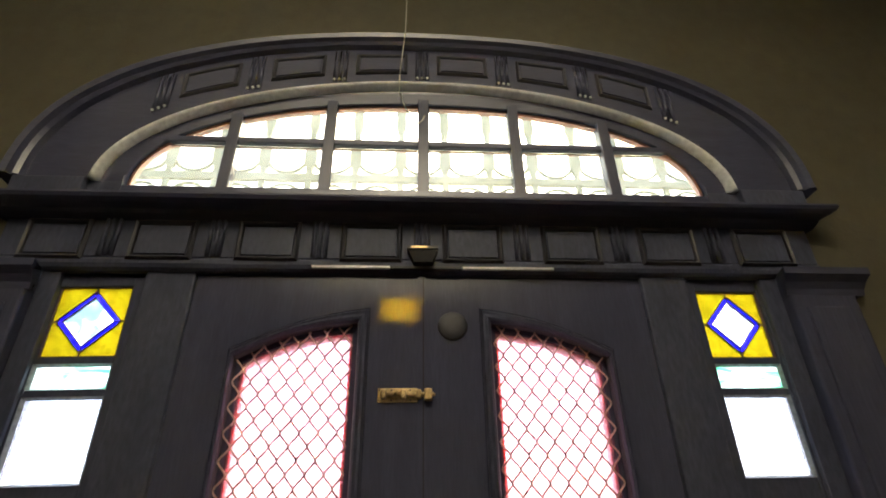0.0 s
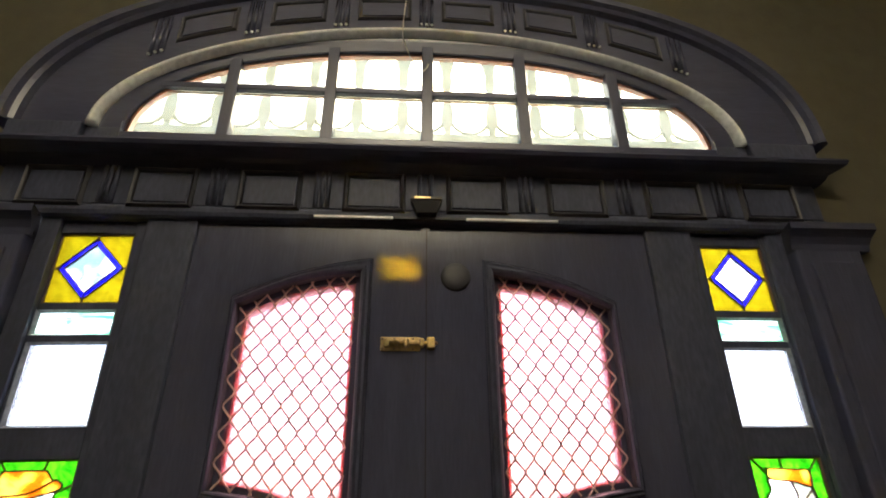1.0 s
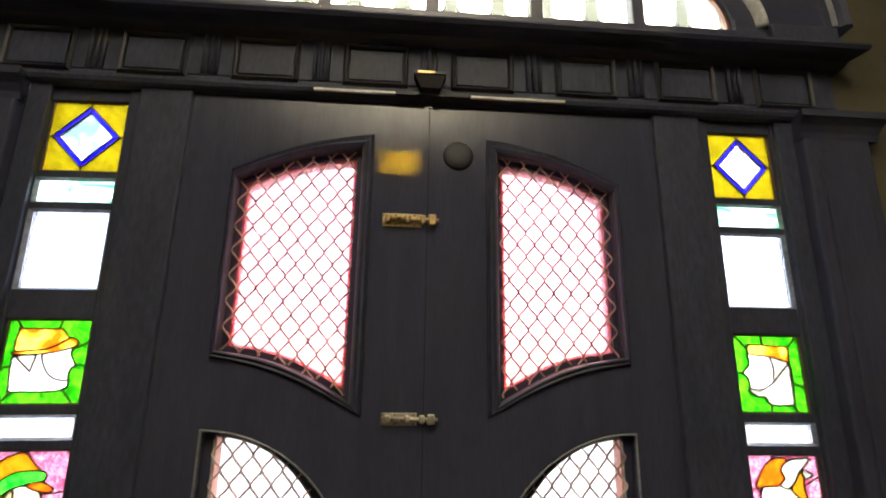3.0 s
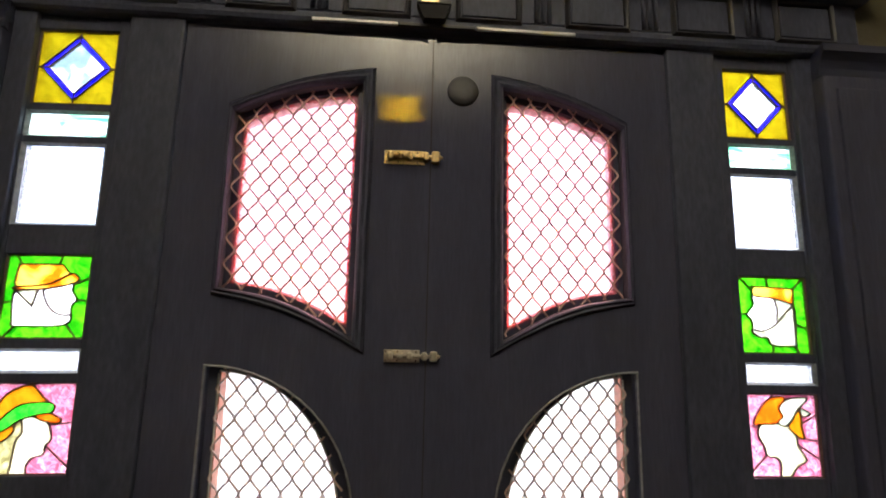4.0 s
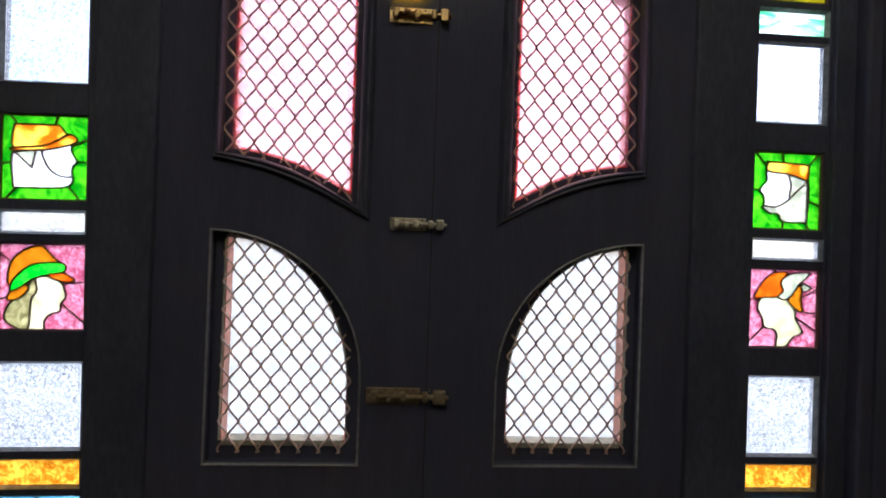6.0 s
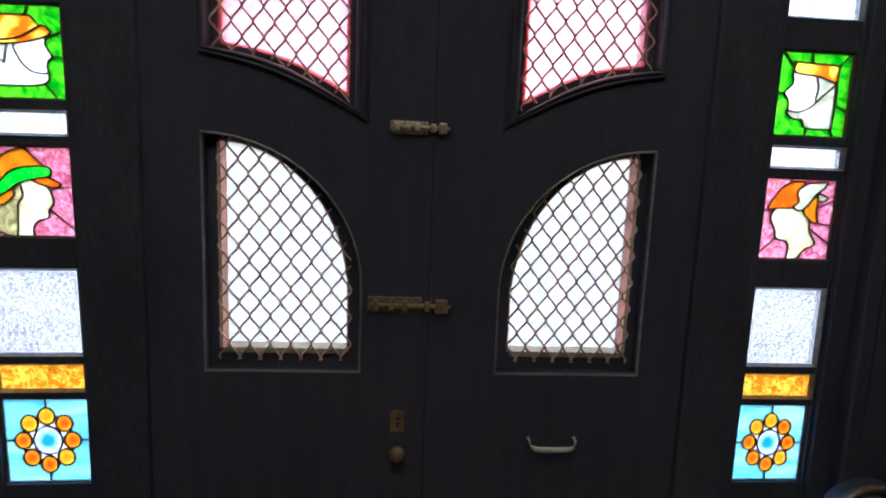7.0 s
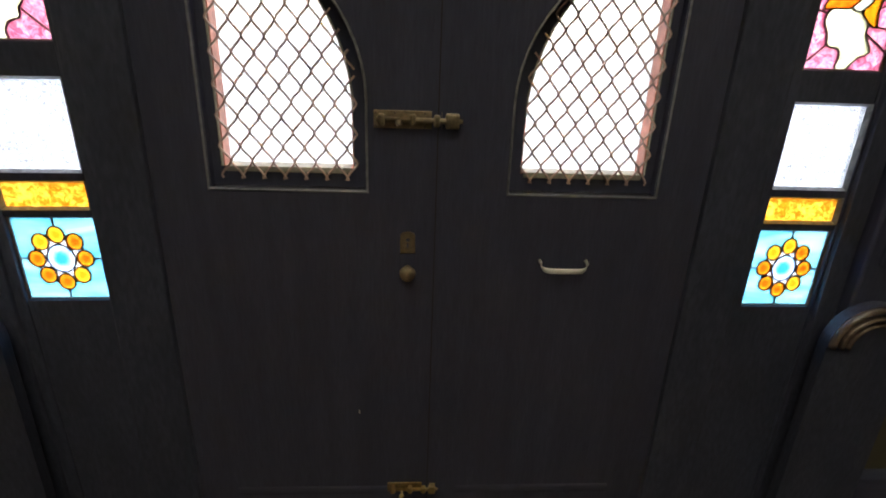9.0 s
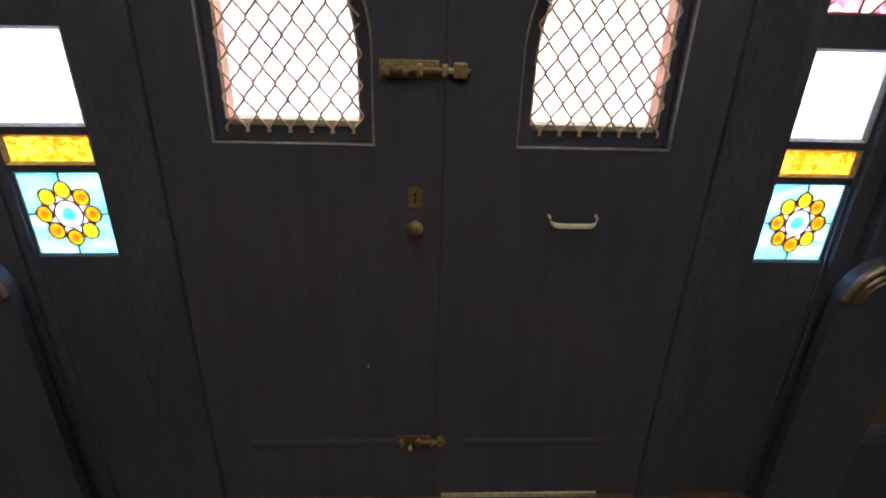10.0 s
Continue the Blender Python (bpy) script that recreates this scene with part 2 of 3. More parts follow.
def smooth_loop(p, steps=4):
    """A closed rounded outline through the points (Catmull-Rom)."""
    out, n = [], len(p)
    for i in range(n):
        a, b, c, d = (Vector(p[(i + k) % n]) for k in (-1, 0, 1, 2))
        for s in range(steps):
            t = s / steps
            v = 0.5 * (2 * b + (c - a) * t + (2 * a - 5 * b + 4 * c - d) * t * t + (3 * b - a - 3 * c + d) * t ** 3)
            out.append((v.x, v.y))
    return out


def grown(p, d):
    """An outline moved outwards by d."""
    p = ccw(p)
    out, n = [], len(p)
    for i in range(n):
        a, b, c = (Vector(p[(i + k) % n]) for k in (-1, 0, 1))
        e, f = (b - a).normalized(), (c - b).normalized()
        u, v = Vector((e.y, -e.x)), Vector((f.y, -f.x))
        m = u + v
        k = d / max(0.35, 0.5 * m.length_squared)
        out.append(tuple(b + m * k))
    return out


def ring(inner, outer, profile):
    """A closed moulding between two outlines of equal length; profile: rows of (share of the way out, y)."""
    bm = bmesh.new()
    rows = [[bm.verts.new((a[0] + (b[0] - a[0]) * s, y, a[1] + (b[1] - a[1]) * s)) for a, b in zip(inner, outer)] for s, y in profile]
    n, m = len(inner), len(rows)
    for j in range(m):
        r, q = rows[j], rows[(j + 1) % m]
        for i in range(n):
            bm.faces.new((r[i], r[(i + 1) % n], q[(i + 1) % n], q[i]))
    return bm


def arch_band(e0, e1, base, profile, steps=64, n0=2.0, n1=2.0):
    """A band from the half ellipse e0 to e1, standing on z = base; profile as in ring(). n0, n1: squareness, 2 for a true ellipse."""
    bm = bmesh.new()
    cols = []
    for i in range(steps + 1):
        t = math.pi * i / steps
        c, s = math.cos(t), max(0.0, math.sin(t))
        col = []
        for k, y in profile:
            q = 2 / (n0 + (n1 - n0) * k)
            col.append(bm.verts.new((math.copysign(abs(c) ** q, c) * (e0[0] + (e1[0] - e0[0]) * k), y, base + s ** q * (e0[1] + (e1[1] - e0[1]) * k))))
        cols.append(col)
    m = len(profile)
    for a, b in zip(cols, cols[1:]):
        for j in range(m):
            bm.faces.new((a[j], b[j], b[(j + 1) % m], a[(j + 1) % m]))
    bm.faces.new(cols[0])
    bm.faces.new(list(reversed(cols[-1])))
    return bm


def run(profile, x0, x1, ret=0.0):
    """A straight moulding along x; profile: rows of (y, z), closed. Its ends return by the profile's own depth."""
    bm = bmesh.new()
    deep = max(y for y, _ in profile)
    a = [bm.verts.new((x0 + (y - deep) * ret, y, z)) for y, z in profile]
    b = [bm.verts.new((x1 - (y - deep) * ret, y, z)) for y, z in profile]
    n = len(profile)
    for i in range(n):
        bm.faces.new((a[i], a[(i + 1) % n], b[(i + 1) % n], b[i]))
    bm.faces.new(a)
    bm.faces.new(list(reversed(b)))
    return bm


def tube(points, r, sides=6, bm=None):
    """A round wire along the points."""
    bm = bm or bmesh.new()
    rows = []
    pts = [Vector(p) for p in points]
    for i, p in enumerate(pts):
        d = (pts[min(i + 1, len(pts) - 1)] - pts[max(i - 1, 0)]).normalized()
        u = d.cross(Vector((0, 1, 0.01))).normalized()
        v = d.cross(u)
        rows.append([bm.verts.new(p + r * (math.cos(2 * math.pi * k / sides) * u + math.sin(2 * math.pi * k / sides) * v)) for k in range(sides)])
    for a, b in zip(rows, rows[1:]):
        for k in range(sides):
            bm.faces.new((a[k], a[(k + 1) % sides], b[(k + 1) % sides], b[k]))
    bm.faces.new(rows[0])
    bm.faces.new(list(reversed(rows[-1])))
    return bm


def lathe(profile, sides=24, axis="y"):
    """A turned body; profile: rows of (radius, distance along the axis)."""
    bm = bmesh.new()
    rows = []
    for r, h in profile:
        ringv = []
        for k in range(sides):
            c, s = math.cos(2 * math.pi * k / sides) * r, math.sin(2 * math.pi * k / sides) * r
            ringv.append(bm.verts.new((c, h, s) if axis == "y" else (h, c, s) if axis == "x" else (c, s, h)))
        rows.append(ringv)
    for a, b in zip(rows, rows[1:]):
        for k in range(sides):
            bm.faces.new((a[k], a[(k + 1) % sides], b[(k + 1) % sides], b[k]))
    bm.faces.new(rows[0])
    bm.faces.new(list(reversed(rows[-1])))
    return bm


def moved(bm, x, y, z):
    bmesh.ops.translate(bm, verts=bm.verts, vec=(x, y, z))
    return bm


# ---- room shell ----
HALL, BACK, TOP, FACE = 1.75, -5.2, 3.45, -0.02
SPRING = 2.30  # height at which the fanlight's arch begins

floor = part("floor", box(-HALL, HALL, BACK, 0.02, -0.015, -0.004, 0), FLOORING)
tagged(floor, "dark brown boarded hall floor", "floor", kind="structure")
board = box(-0.0655, 0.0655, BACK, 0.0195, -0.004, 0.002, 0.0012)
first = part("floor_board", board, FLOORING, floor)
first.location.x = -HALL + 0.067
for i in range(1, 26):
    more = new("floor_board", first.data)
    more.parent = floor
    more.location.x = -HALL + 0.067 + 0.1344 * i
ceiling = part("ceiling", box(-HALL, HALL, BACK, FACE, TOP, TOP + 0.1, 0), CEILING)
tagged(ceiling, "plain cream painted hall ceiling", "ceiling", kind="structure")
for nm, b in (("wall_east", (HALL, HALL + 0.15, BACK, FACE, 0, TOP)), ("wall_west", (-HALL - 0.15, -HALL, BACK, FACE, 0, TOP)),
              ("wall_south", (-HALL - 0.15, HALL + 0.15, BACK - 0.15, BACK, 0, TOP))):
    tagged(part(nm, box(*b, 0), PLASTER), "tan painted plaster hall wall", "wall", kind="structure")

arch = [(0.955 * math.cos(math.pi * i / 48), SPRING + 0.50 * math.sin(math.pi * i / 48)) for i in range(49)]
outline = [(HALL + 0.15, 0.0), (HALL + 0.15, TOP + 0.1), (-HALL - 0.15, TOP + 0.1), (-HALL - 0.15, 0.0), (-0.985, 0.0), (-0.985, SPRING)]
outline += list(reversed(arch)) + [(0.985, SPRING), (0.985, 0.0)]
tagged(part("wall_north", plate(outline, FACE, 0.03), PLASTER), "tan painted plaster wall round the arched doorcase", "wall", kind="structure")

for s in (-1, 1):
    sk = part("baseboard", run([(FACE, 0.0), (FACE - 0.022, 0.0), (FACE - 0.022, 0.20), (FACE - 0.016, 0.225), (FACE - 0.006, 0.24), (FACE, 0.245)], *sorted((s * 1.036, s * HALL))), WOODX)
    tagged(sk, "dark varnished timber skirting board", "skirting", kind="structure")

# ---- doorcase: posts, pilasters, lintel, cornice, arch ----
case = thing("trim", "dark varnished timber doorcase with panelled lintel and arch", "doorcase", kind="structure")
for s in (-1, 1):
    part("door_post", box(s * 0.5275, s * 0.64, -0.022, 0.02, 0, 2.10, 0.004), WOODM, case)
    part("outer_stile", box(s * 0.8275, s * 0.8715, -0.020, 0.012, 0, 2.10, 0.002), WOODM, case)
    part("stile_backing", box(s * 0.833, s * 0.890, 0.0205, 0.034, 0, 2.10, 0), WOODM, case)
    pil = part("pilaster", box(s * 0.872, s * 1.035, -0.05, 0.02, 0.0, 2.075, 0.006), WOOD, case)
    part("pilaster_panel", box(s * 0.900, s * 1.005, -0.057, -0.048, 0.80, 2.0, 0.003), WOOD, pil)
    cap = [(-0.05, 2.03), (-0.054, 2.045), (-0.064, 2.060), (-0.080, 2.074), (-0.080, 2.091), (-0.02, 2.091), (-0.02, 2.03)]
    part("capital", run(cap, s * 0.96 - 0.088, s * 0.96 + 0.088, 0.3), WOODX, pil)
    # round-headed plinth block with stepped beads
    xc, zc, r = s * 0.922, 0.625, 0.096
    head = lambda q: [(xc + q, 0.0)] + [(xc + q * math.cos(math.pi * i / 24), zc + q * math.sin(math.pi * i / 24)) for i in range(25)] + [(xc - q, 0.0)]
    plinth = part("plinth_block", plate(head(r), -0.075, -0.049), WOODM, case, "round-headed dark plinth block")
    for q0, q1 in ((0.096, 0.080), (0.075, 0.064), (0.060, 0.050)):
        part("plinth_bead", arch_band((q1, q1), (q0, q0), zc, [(0, -0.070), (0.15, -0.083), (0.5, -0.089), (0.85, -0.083), (1, -0.070)], 24), BEADWOOD, plinth, "polished rounded bead", smooth=True)
        bead = scene.collection.objects[-1]
        bead.location.x = xc

for s in (-1, 1):
    part("impost", box(s * 0.7225, s * 0.800, -0.081, -0.021, 2.250, 2.3005, 0.001), WOODM, case)
    part("impost", box(s * 0.800, s * 0.965, -0.10, -0.021, 2.250, 2.3005, 0.003), WOODM, case)
for s in (-1, 1):
    part("spring_block", box(s * 0.727, s * 0.800, -0.0745, -0.046, 2.298, 2.326, 0.001), WOODX, case)
lint = part("lintel", box(-0.985, 0.985, -0.035, 0.02, 2.120, 2.262, 0.003), WOODM, case)
ledge = [(-0.020, 2.087), (-0.028, 2.089), (-0.034, 2.094), (-0.038, 2.103), (-0.038, 2.112), (-0.036, 2.118), (-0.03, 2.122)]
part("lintel_ledge", run([(y + 0.0, z) for y, z in ledge] + [(0.02, 2.122), (0.02, 2.086)], -0.972, 0.972, 0.25), WOODM, case)
# painted glints: two pale strips along the ledge's lower edge
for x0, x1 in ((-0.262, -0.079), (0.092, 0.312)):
    part("worn_edge", box(x0, x1, -0.0405, -0.030, 2.0945, 2.1020, 0.002), GLINT, case, "edge of the ledge worn pale")
part("ledge_block", box(-0.077, 0.090, -0.0415, -0.030, 2.0935, 2.1020, 0.002), SHADOWLINE, case)
cornice = [(-0.03, 2.222), (-0.045, 2.226), (-0.06, 2.24), (-0.068, 2.252), (-0.095, 2.256), (-0.112, 2.262), (-0.118, 2.274), (-0.116, 2.284), (-0.09, 2.292), (0.08, 2.294), (0.08, 2.222)]
part("cornice", run([(y * 0.92, 2.262 - (2.294 - z) * 0.62) for y, z in cornice], -0.945, 0.945, 0.5), WOODX, case)
PITCH = 0.2445
for k in (-3, -2, -1, 0, 1, 2, 3):
    x = k * PITCH - 0.004
    for j in (-1, 0, 1):
        part("reed", tube([(x + j * 0.014, -0.037, 2.124), (x + j * 0.014, -0.037, 2.236)], 0.0055, 8), WOODM, lint, smooth=True)
for k in (-4, -3, -2, -1, 0, 1, 2, 3):
    x0, x1 = k * PITCH + 0.046, (k + 1) * PITCH - 0.052
    if abs(x0 + x1) / 2 > 0.9:
        continue
    rect = [(x0, 2.112), (x1, 2.112), (x1, 2.218), (x0, 2.218)]
    # moulding coloured dark for the shade along the panel's edge
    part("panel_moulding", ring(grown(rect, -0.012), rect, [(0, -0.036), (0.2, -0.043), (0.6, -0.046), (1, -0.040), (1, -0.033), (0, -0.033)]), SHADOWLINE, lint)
    part("raised_panel", box(x0 + 0.014, x1 - 0.014, -0.041, -0.034, 2.126, 2.203, 0.002), WOODM, lint)

# arch: fanlight rim, rounded bead, panelled frieze, outer moulding
part("fanlight_rim", arch_band((0.722, 0.285), (0.780, 0.330), SPRING, [(0, -0.045), (0.02, -0.069), (0.06, -0.0715), (0.8, -0.074), (1, -0.076), (1, -0.046), (0, -0.046)], n0=2.2, n1=2.05), WOODX, case)
# bead carries the arch's bright highlight in its pale colour
part("arch_bead", arch_band((0.778, 0.329), (0.800, 0.350), SPRING, [(0, -0.074), (0.1, -0.086), (0.3, -0.096), (0.55, -0.101), (0.8, -0.098), (1, -0.089), (1, -0.070), (0, -0.070)]), GLINT, case, "pale worn rounded bead", smooth=True)
frieze = part("arch_frieze", arch_band((0.796, 0.346), (0.955, 0.488), SPRING, [(0, -0.088), (1, -0.088), (1, -0.022), (0, -0.022)], n1=2.25), WOODX, case)
part("arch_moulding", arch_band((0.945, 0.480), (1.0, 0.530), SPRING, [(0, -0.088), (0.1, -0.102), (0.3, -0.107), (0.4, -0.099), (0.55, -0.112), (0.8, -0.116), (1, -0.106), (1, -0.018), (0, -0.018)], n0=2.25, n1=2.3), WOODX, case, smooth=False)


def on_ellipse(a, b, x, n=2.0):
    return SPRING + b * max(0.0, 1 - abs(x / a) ** n) ** (1 / n)


for k in (-3, -2, -1, 0, 1, 2, 3):
    x = k * PITCH * 0.93 - 0.006
    for j in (-1, 0, 1):
        xx = x + j * 0.014
        z0, z1 = on_ellipse(0.88, 0.363, xx), on_ellipse(0.94, 0.470, xx, 2.25)
        # small pale stud added in place of the shine on the reed's end
        stud = part("reed_end_glint", lathe([(0.0042, 0), (0.0036, -0.003), (0.0015, -0.0045)], 10), GLINT, frieze, smooth=True)
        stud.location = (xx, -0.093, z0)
        part("reed", tube([(xx, -0.089, z0), (xx, -0.089, z1)], 0.0055, 8), WOOD, frieze, smooth=True)
for k in (-3, -2, -1, 0, 1, 2):
    x0, x1 = k * PITCH * 0.93 + 0.036, (k + 1) * PITCH * 0.93 - 0.048
    xs = [x0 + (x1 - x0) * i / 8 for i in range(9)]
    loop = [(x, on_ellipse(0.90, 0.384, x)) for x in xs] + [(x, on_ellipse(0.93, 0.458, x, 2.25)) for x in reversed(xs)]
    # frieze panels get the same shade line by colour
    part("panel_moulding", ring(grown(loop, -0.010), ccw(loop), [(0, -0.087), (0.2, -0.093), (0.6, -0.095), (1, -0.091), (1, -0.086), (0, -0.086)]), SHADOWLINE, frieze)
    part("raised_panel", plate(grown(loop, -0.014), -0.092, -0.086), WOODX, frieze)

# ---- fanlight ----
fan = thing("window_1", "half-elliptical clear fanlight of twelve panes in a dark wooden frame", "fanlight", kind="structure")
GY = -0.062
part("sill_bar", box(-0.73, 0.73, -0.080, -0.045, 2.250, 2.292, 0.003), WOODX, fan)
part("transom_bar", box(-0.665, 0.665, -0.074, -0.056, 2.436, 2.454, 0.003), WOODX, fan)
BARS = [(k * PITCH - 0.002) for k in (-2, -1, 0, 1, 2)]
for x in BARS:
    part("glazing_bar", box(x - 0.015, x + 0.015, -0.080, -0.043, 2.288, on_ellipse(0.735, 0.297, x, 2.2), 0.003), WOOD, fan)
edges = [-0.73] + BARS + [0.73]
for x0, x1 in zip(edges, edges[1:]):
    xs = [x0 + (x1 - x0) * i / 24 for i in range(25)]
    top = [on_ellipse(0.732, 0.292, x, 2.2) for x in xs]
    part("pane", plate([(x0, 2.286), (x1, 2.286)] + [(x, min(max(z, 2.301), 2.444)) for x, z in zip(reversed(xs), reversed(top))], GY, GY + 0.003), G_CLEAR, fan)
    up = [(x, z) for x, z in zip(xs, top) if z > 2.452]
    if len(up) > 2:
        part("pane", plate([(up[0][0], 2.447), (up[-1][0], 2.447)] + list(reversed(up)), GY, GY + 0.003), G_CLEAR, fan)
    # putty fillet round the lower light, bare timber showing
    lo, hi = max(x0, -0.70) + 0.015, min(x1, 0.70) - 0.015
    part("putty_fillet", box(lo, hi, -0.0588, -0.054, 2.430, 2.4355, 0.001), REBATE, fan)
part("arch_fillet", arch_band((0.716, 0.279), (0.724, 0.287), SPRING, [(0, -0.062), (1, -0.062), (1, -0.046), (0, -0.046)], n0=2.2, n1=2.2), REBATE, fan)


# ---- leaded sidelights ----
def sectors(marks, centre=(0.5, 0.5)):
    """Wedges from a centre to the border of the unit square; marks run round the border from 0 to 4."""
    def border(t):
        t %= 4
        return ((t, 0), (1, t - 1), (3 - t, 1), (0, 4 - t))[int(t)]
    out = []
    for a, b in zip(marks, marks[1:] + [marks[0] + 4]):
        mids = [c for c in range(0, 9) if a < c < b]
        out.append([centre, border(a)] + [border(c) for c in mids] + [border(b)])
    return out


def disc(u, v, r, sides=20):
    return [(u + r * math.cos(2 * math.pi * i / sides), v + r * math.sin(2 * math.pi * i / sides)) for i in range(sides)]


def leaded_panel(parent, x0, x1, z0, z1, shapes, label, y=0.0, came=0.0026):
    """Lead cames with one glass piece in each field; shapes in the unit square, later ones over earlier."""
    w, h = x1 - x0, z1 - z0
    polys = [[(x0 + u * w, z0 + v * h) for u, v in p] for p, _ in shapes]
    vs, pieces = split(polys)
    owner = {}
    for k, tris in pieces.items():
        for t in tris:
            for a, b in ((t[0], t[1]), (t[1], t[2]), (t[2], t[0])):
                owner.setdefault((min(a, b), max(a, b)), set()).add(k)
    bm = bmesh.new()
    for (a, b), who in owner.items():
        if len(who) < 2:
            continue
        p, q = Vector(vs[a]), Vector(vs[b])
        d = (q - p).normalized() if (q - p).length > 1e-6 else None
        if d is None:
            continue
        nrm = Vector((-d.y, d.x)) * came / 2
        p, q = p - d * came * 0.3, q + d * came * 0.3
        c = [bm.verts.new((v.x, yy, v.y)) for yy in (y - 0.0022, y + 0.0052) for v in (p - nrm, q - nrm, q + nrm, p + nrm)]
        for f in ((0, 1, 2, 3), (7, 6, 5, 4), (0, 4, 5, 1), (1, 5, 6, 2), (2, 6, 7, 3), (3, 7, 4, 0)):
            bm.faces.new([c[i] for i in f])
    add_box(bm, x0 - 0.003, x0 + 0.003, y - 0.002, y + 0.005, z0, z1)
    add_box(bm, x1 - 0.003, x1 + 0.003, y - 0.002, y + 0.005, z0, z1)
    add_box(bm, x0, x1, y - 0.0025, y + 0.0055, z0 - 0.003, z0 + 0.003)
    add_box(bm, x0, x1, y - 0.0025, y + 0.0055, z1 - 0.003, z1 + 0.003)
    panel = part("leaded_panel", bm, LEAD, parent, label)
    for k, tris in pieces.items():
        ids = {i for t in tris for i in t}
        cx, cz = sum(vs[i][0] for i in ids) / len(ids), sum(vs[i][1] for i in ids) / len(ids)
        ob = part("glass_piece", slab(vs, tris, 0, 0.003, centre=(cx, cz)), shapes[k][1], panel)
        ob.location = (cx, y, cz)
    return panel


def diamond_panel():
    c, r, q = 0.5, 0.44, 0.355
    D = [(c, c - r), (c + r, c), (c, c + r), (c - r, c)]
    I = [(c, c - q), (c + q, c), (c, c + q), (c - q, c)]
    out = [(p, G_YELLOW) for p in sectors([0.5, 1.5, 2.5, 3.5])]
    out += [([D[i], D[(i + 1) % 4], I[(i + 1) % 4], I[i]], G_BLUE) for i in range(4)]
    return out + [(I, G_BEVEL)]


def flower_panel():
    out = [(p, G_SKY) for p in sectors([0.5, 1.5, 2.5, 3.5])]
    out.append((disc(0.5, 0.5, 0.30, 28), G_MILK))
    out += [(disc(0.5 + 0.285 * math.cos(i * math.pi / 4), 0.5 + 0.285 * math.sin(i * math.pi / 4), 0.098, 18), G_HONEY if i in (2, 3, 7) else G_RONDEL) for i in range(8)]
    return out + [(disc(0.5, 0.5, 0.165, 24), G_EYE)]


def green_panel():
    out = [(p, G_GREEN) for p in sectors([0.05, 0.91, 1.45, 1.73, 2.356, 2.913, 3.58])]
    out.append((smooth_loop([(0.147, 0.16), (0.147, 0.149), (0.158, 0.149), (0.588, 0.149), (0.766, 0.173), (0.822, 0.235), (0.808, 0.34), (0.822, 0.414), (0.866, 0.459), (0.80, 0.58), (0.788, 0.67), (0.5, 0.61), (0.147, 0.60)]), G_MILK))
    out.append((smooth_loop([(0.483, 0.60), (0.499, 0.459), (0.577, 0.347), (0.677, 0.290), (0.812, 0.284), (0.808, 0.34), (0.822, 0.414), (0.866, 0.459), (0.80, 0.58), (0.788, 0.67)]), G_MILK))
    out.append(([(0.147, 0.56), (0.40, 0.59), (0.354, 0.38)], G_GREY))
    out.append((smooth_loop([(0.147, 0.606), (0.147, 0.87), (0.160, 0.884), (0.60, 0.884), (0.665, 0.87), (0.722, 0.80), (0.744, 0.755), (0.5, 0.643)]), G_GOLD))
    out.append((smooth_loop([(0.147, 0.578), (0.147, 0.612), (0.5, 0.645), (0.735, 0.765), (0.80, 0.775), (0.866, 0.714), (0.788, 0.659), (0.5, 0.592)]), G_GOLD))
    return out


def green_strap_panel():
    out = [(p, G_GREEN) for p in sectors([0.45, 0.85, 1.32, 2.03, 2.57, 2.97, 3.49])]
    out.append((smooth_loop([(0.22, 0.76), (0.214, 0.624), (0.112, 0.506), (0.168, 0.435), (0.183, 0.341), (0.174, 0.27), (0.27, 0.21), (0.384, 0.20), (0.46, 0.106), (0.79, 0.106), (0.80, 0.12), (0.805, 0.66), (0.54, 0.73)]), G_MILK))
    out.append((smooth_loop([(0.18, 0.306), (0.35, 0.296), (0.537, 0.395), (0.79, 0.65), (0.80, 0.63), (0.80, 0.12), (0.79, 0.106), (0.46, 0.106), (0.384, 0.20), (0.27, 0.21), (0.174, 0.27)]), G_GREY))
    out.append((smooth_loop([(0.54, 0.735), (0.565, 0.576), (0.545, 0.42), (0.66, 0.515), (0.785, 0.65)]), G_GREY))
    out.append((smooth_loop([(0.23, 0.86), (0.24, 0.872), (0.81, 0.85), (0.82, 0.84), (0.806, 0.655), (0.79, 0.648), (0.54, 0.718), (0.23, 0.752)]), G_GOLD))
    return out


def band_panel():
    out = [(p, G_PINK) for p in sectors([0.25, 1.075, 1.564, 2.493, 3.10, 3.65])]
    out.append((smooth_loop([(0.584, 0.62), (0.717, 0.553), (0.772, 0.394), (0.717, 0.309), (0.706, 0.223), (0.584, 0.18), (0.529, 0.096), (0.518, 0.004), (0.274, 0.004), (0.32, 0.415), (0.40, 0.60)]), G_CREAM))
    out.append((smooth_loop([(0.40, 0.60), (0.30, 0.46), (0.12, 0.287), (0.086, 0.117), (0.26, 0.004), (0.34, 0.006), (0.363, 0.117), (0.375, 0.30), (0.385, 0.38), (0.44, 0.46)]), G_STRAW))
    out.append((smooth_loop([(0.108, 0.60), (0.153, 0.798), (0.274, 0.915), (0.418, 0.968), (0.507, 0.957), (0.617, 0.851), (0.705, 0.75), (0.5, 0.70), (0.16, 0.53)]), G_OCHRE))
    out.append((smooth_loop([(0.562, 0.66), (0.717, 0.665), (0.865, 0.588), (0.783, 0.553), (0.584, 0.606)]), G_ORANGE))
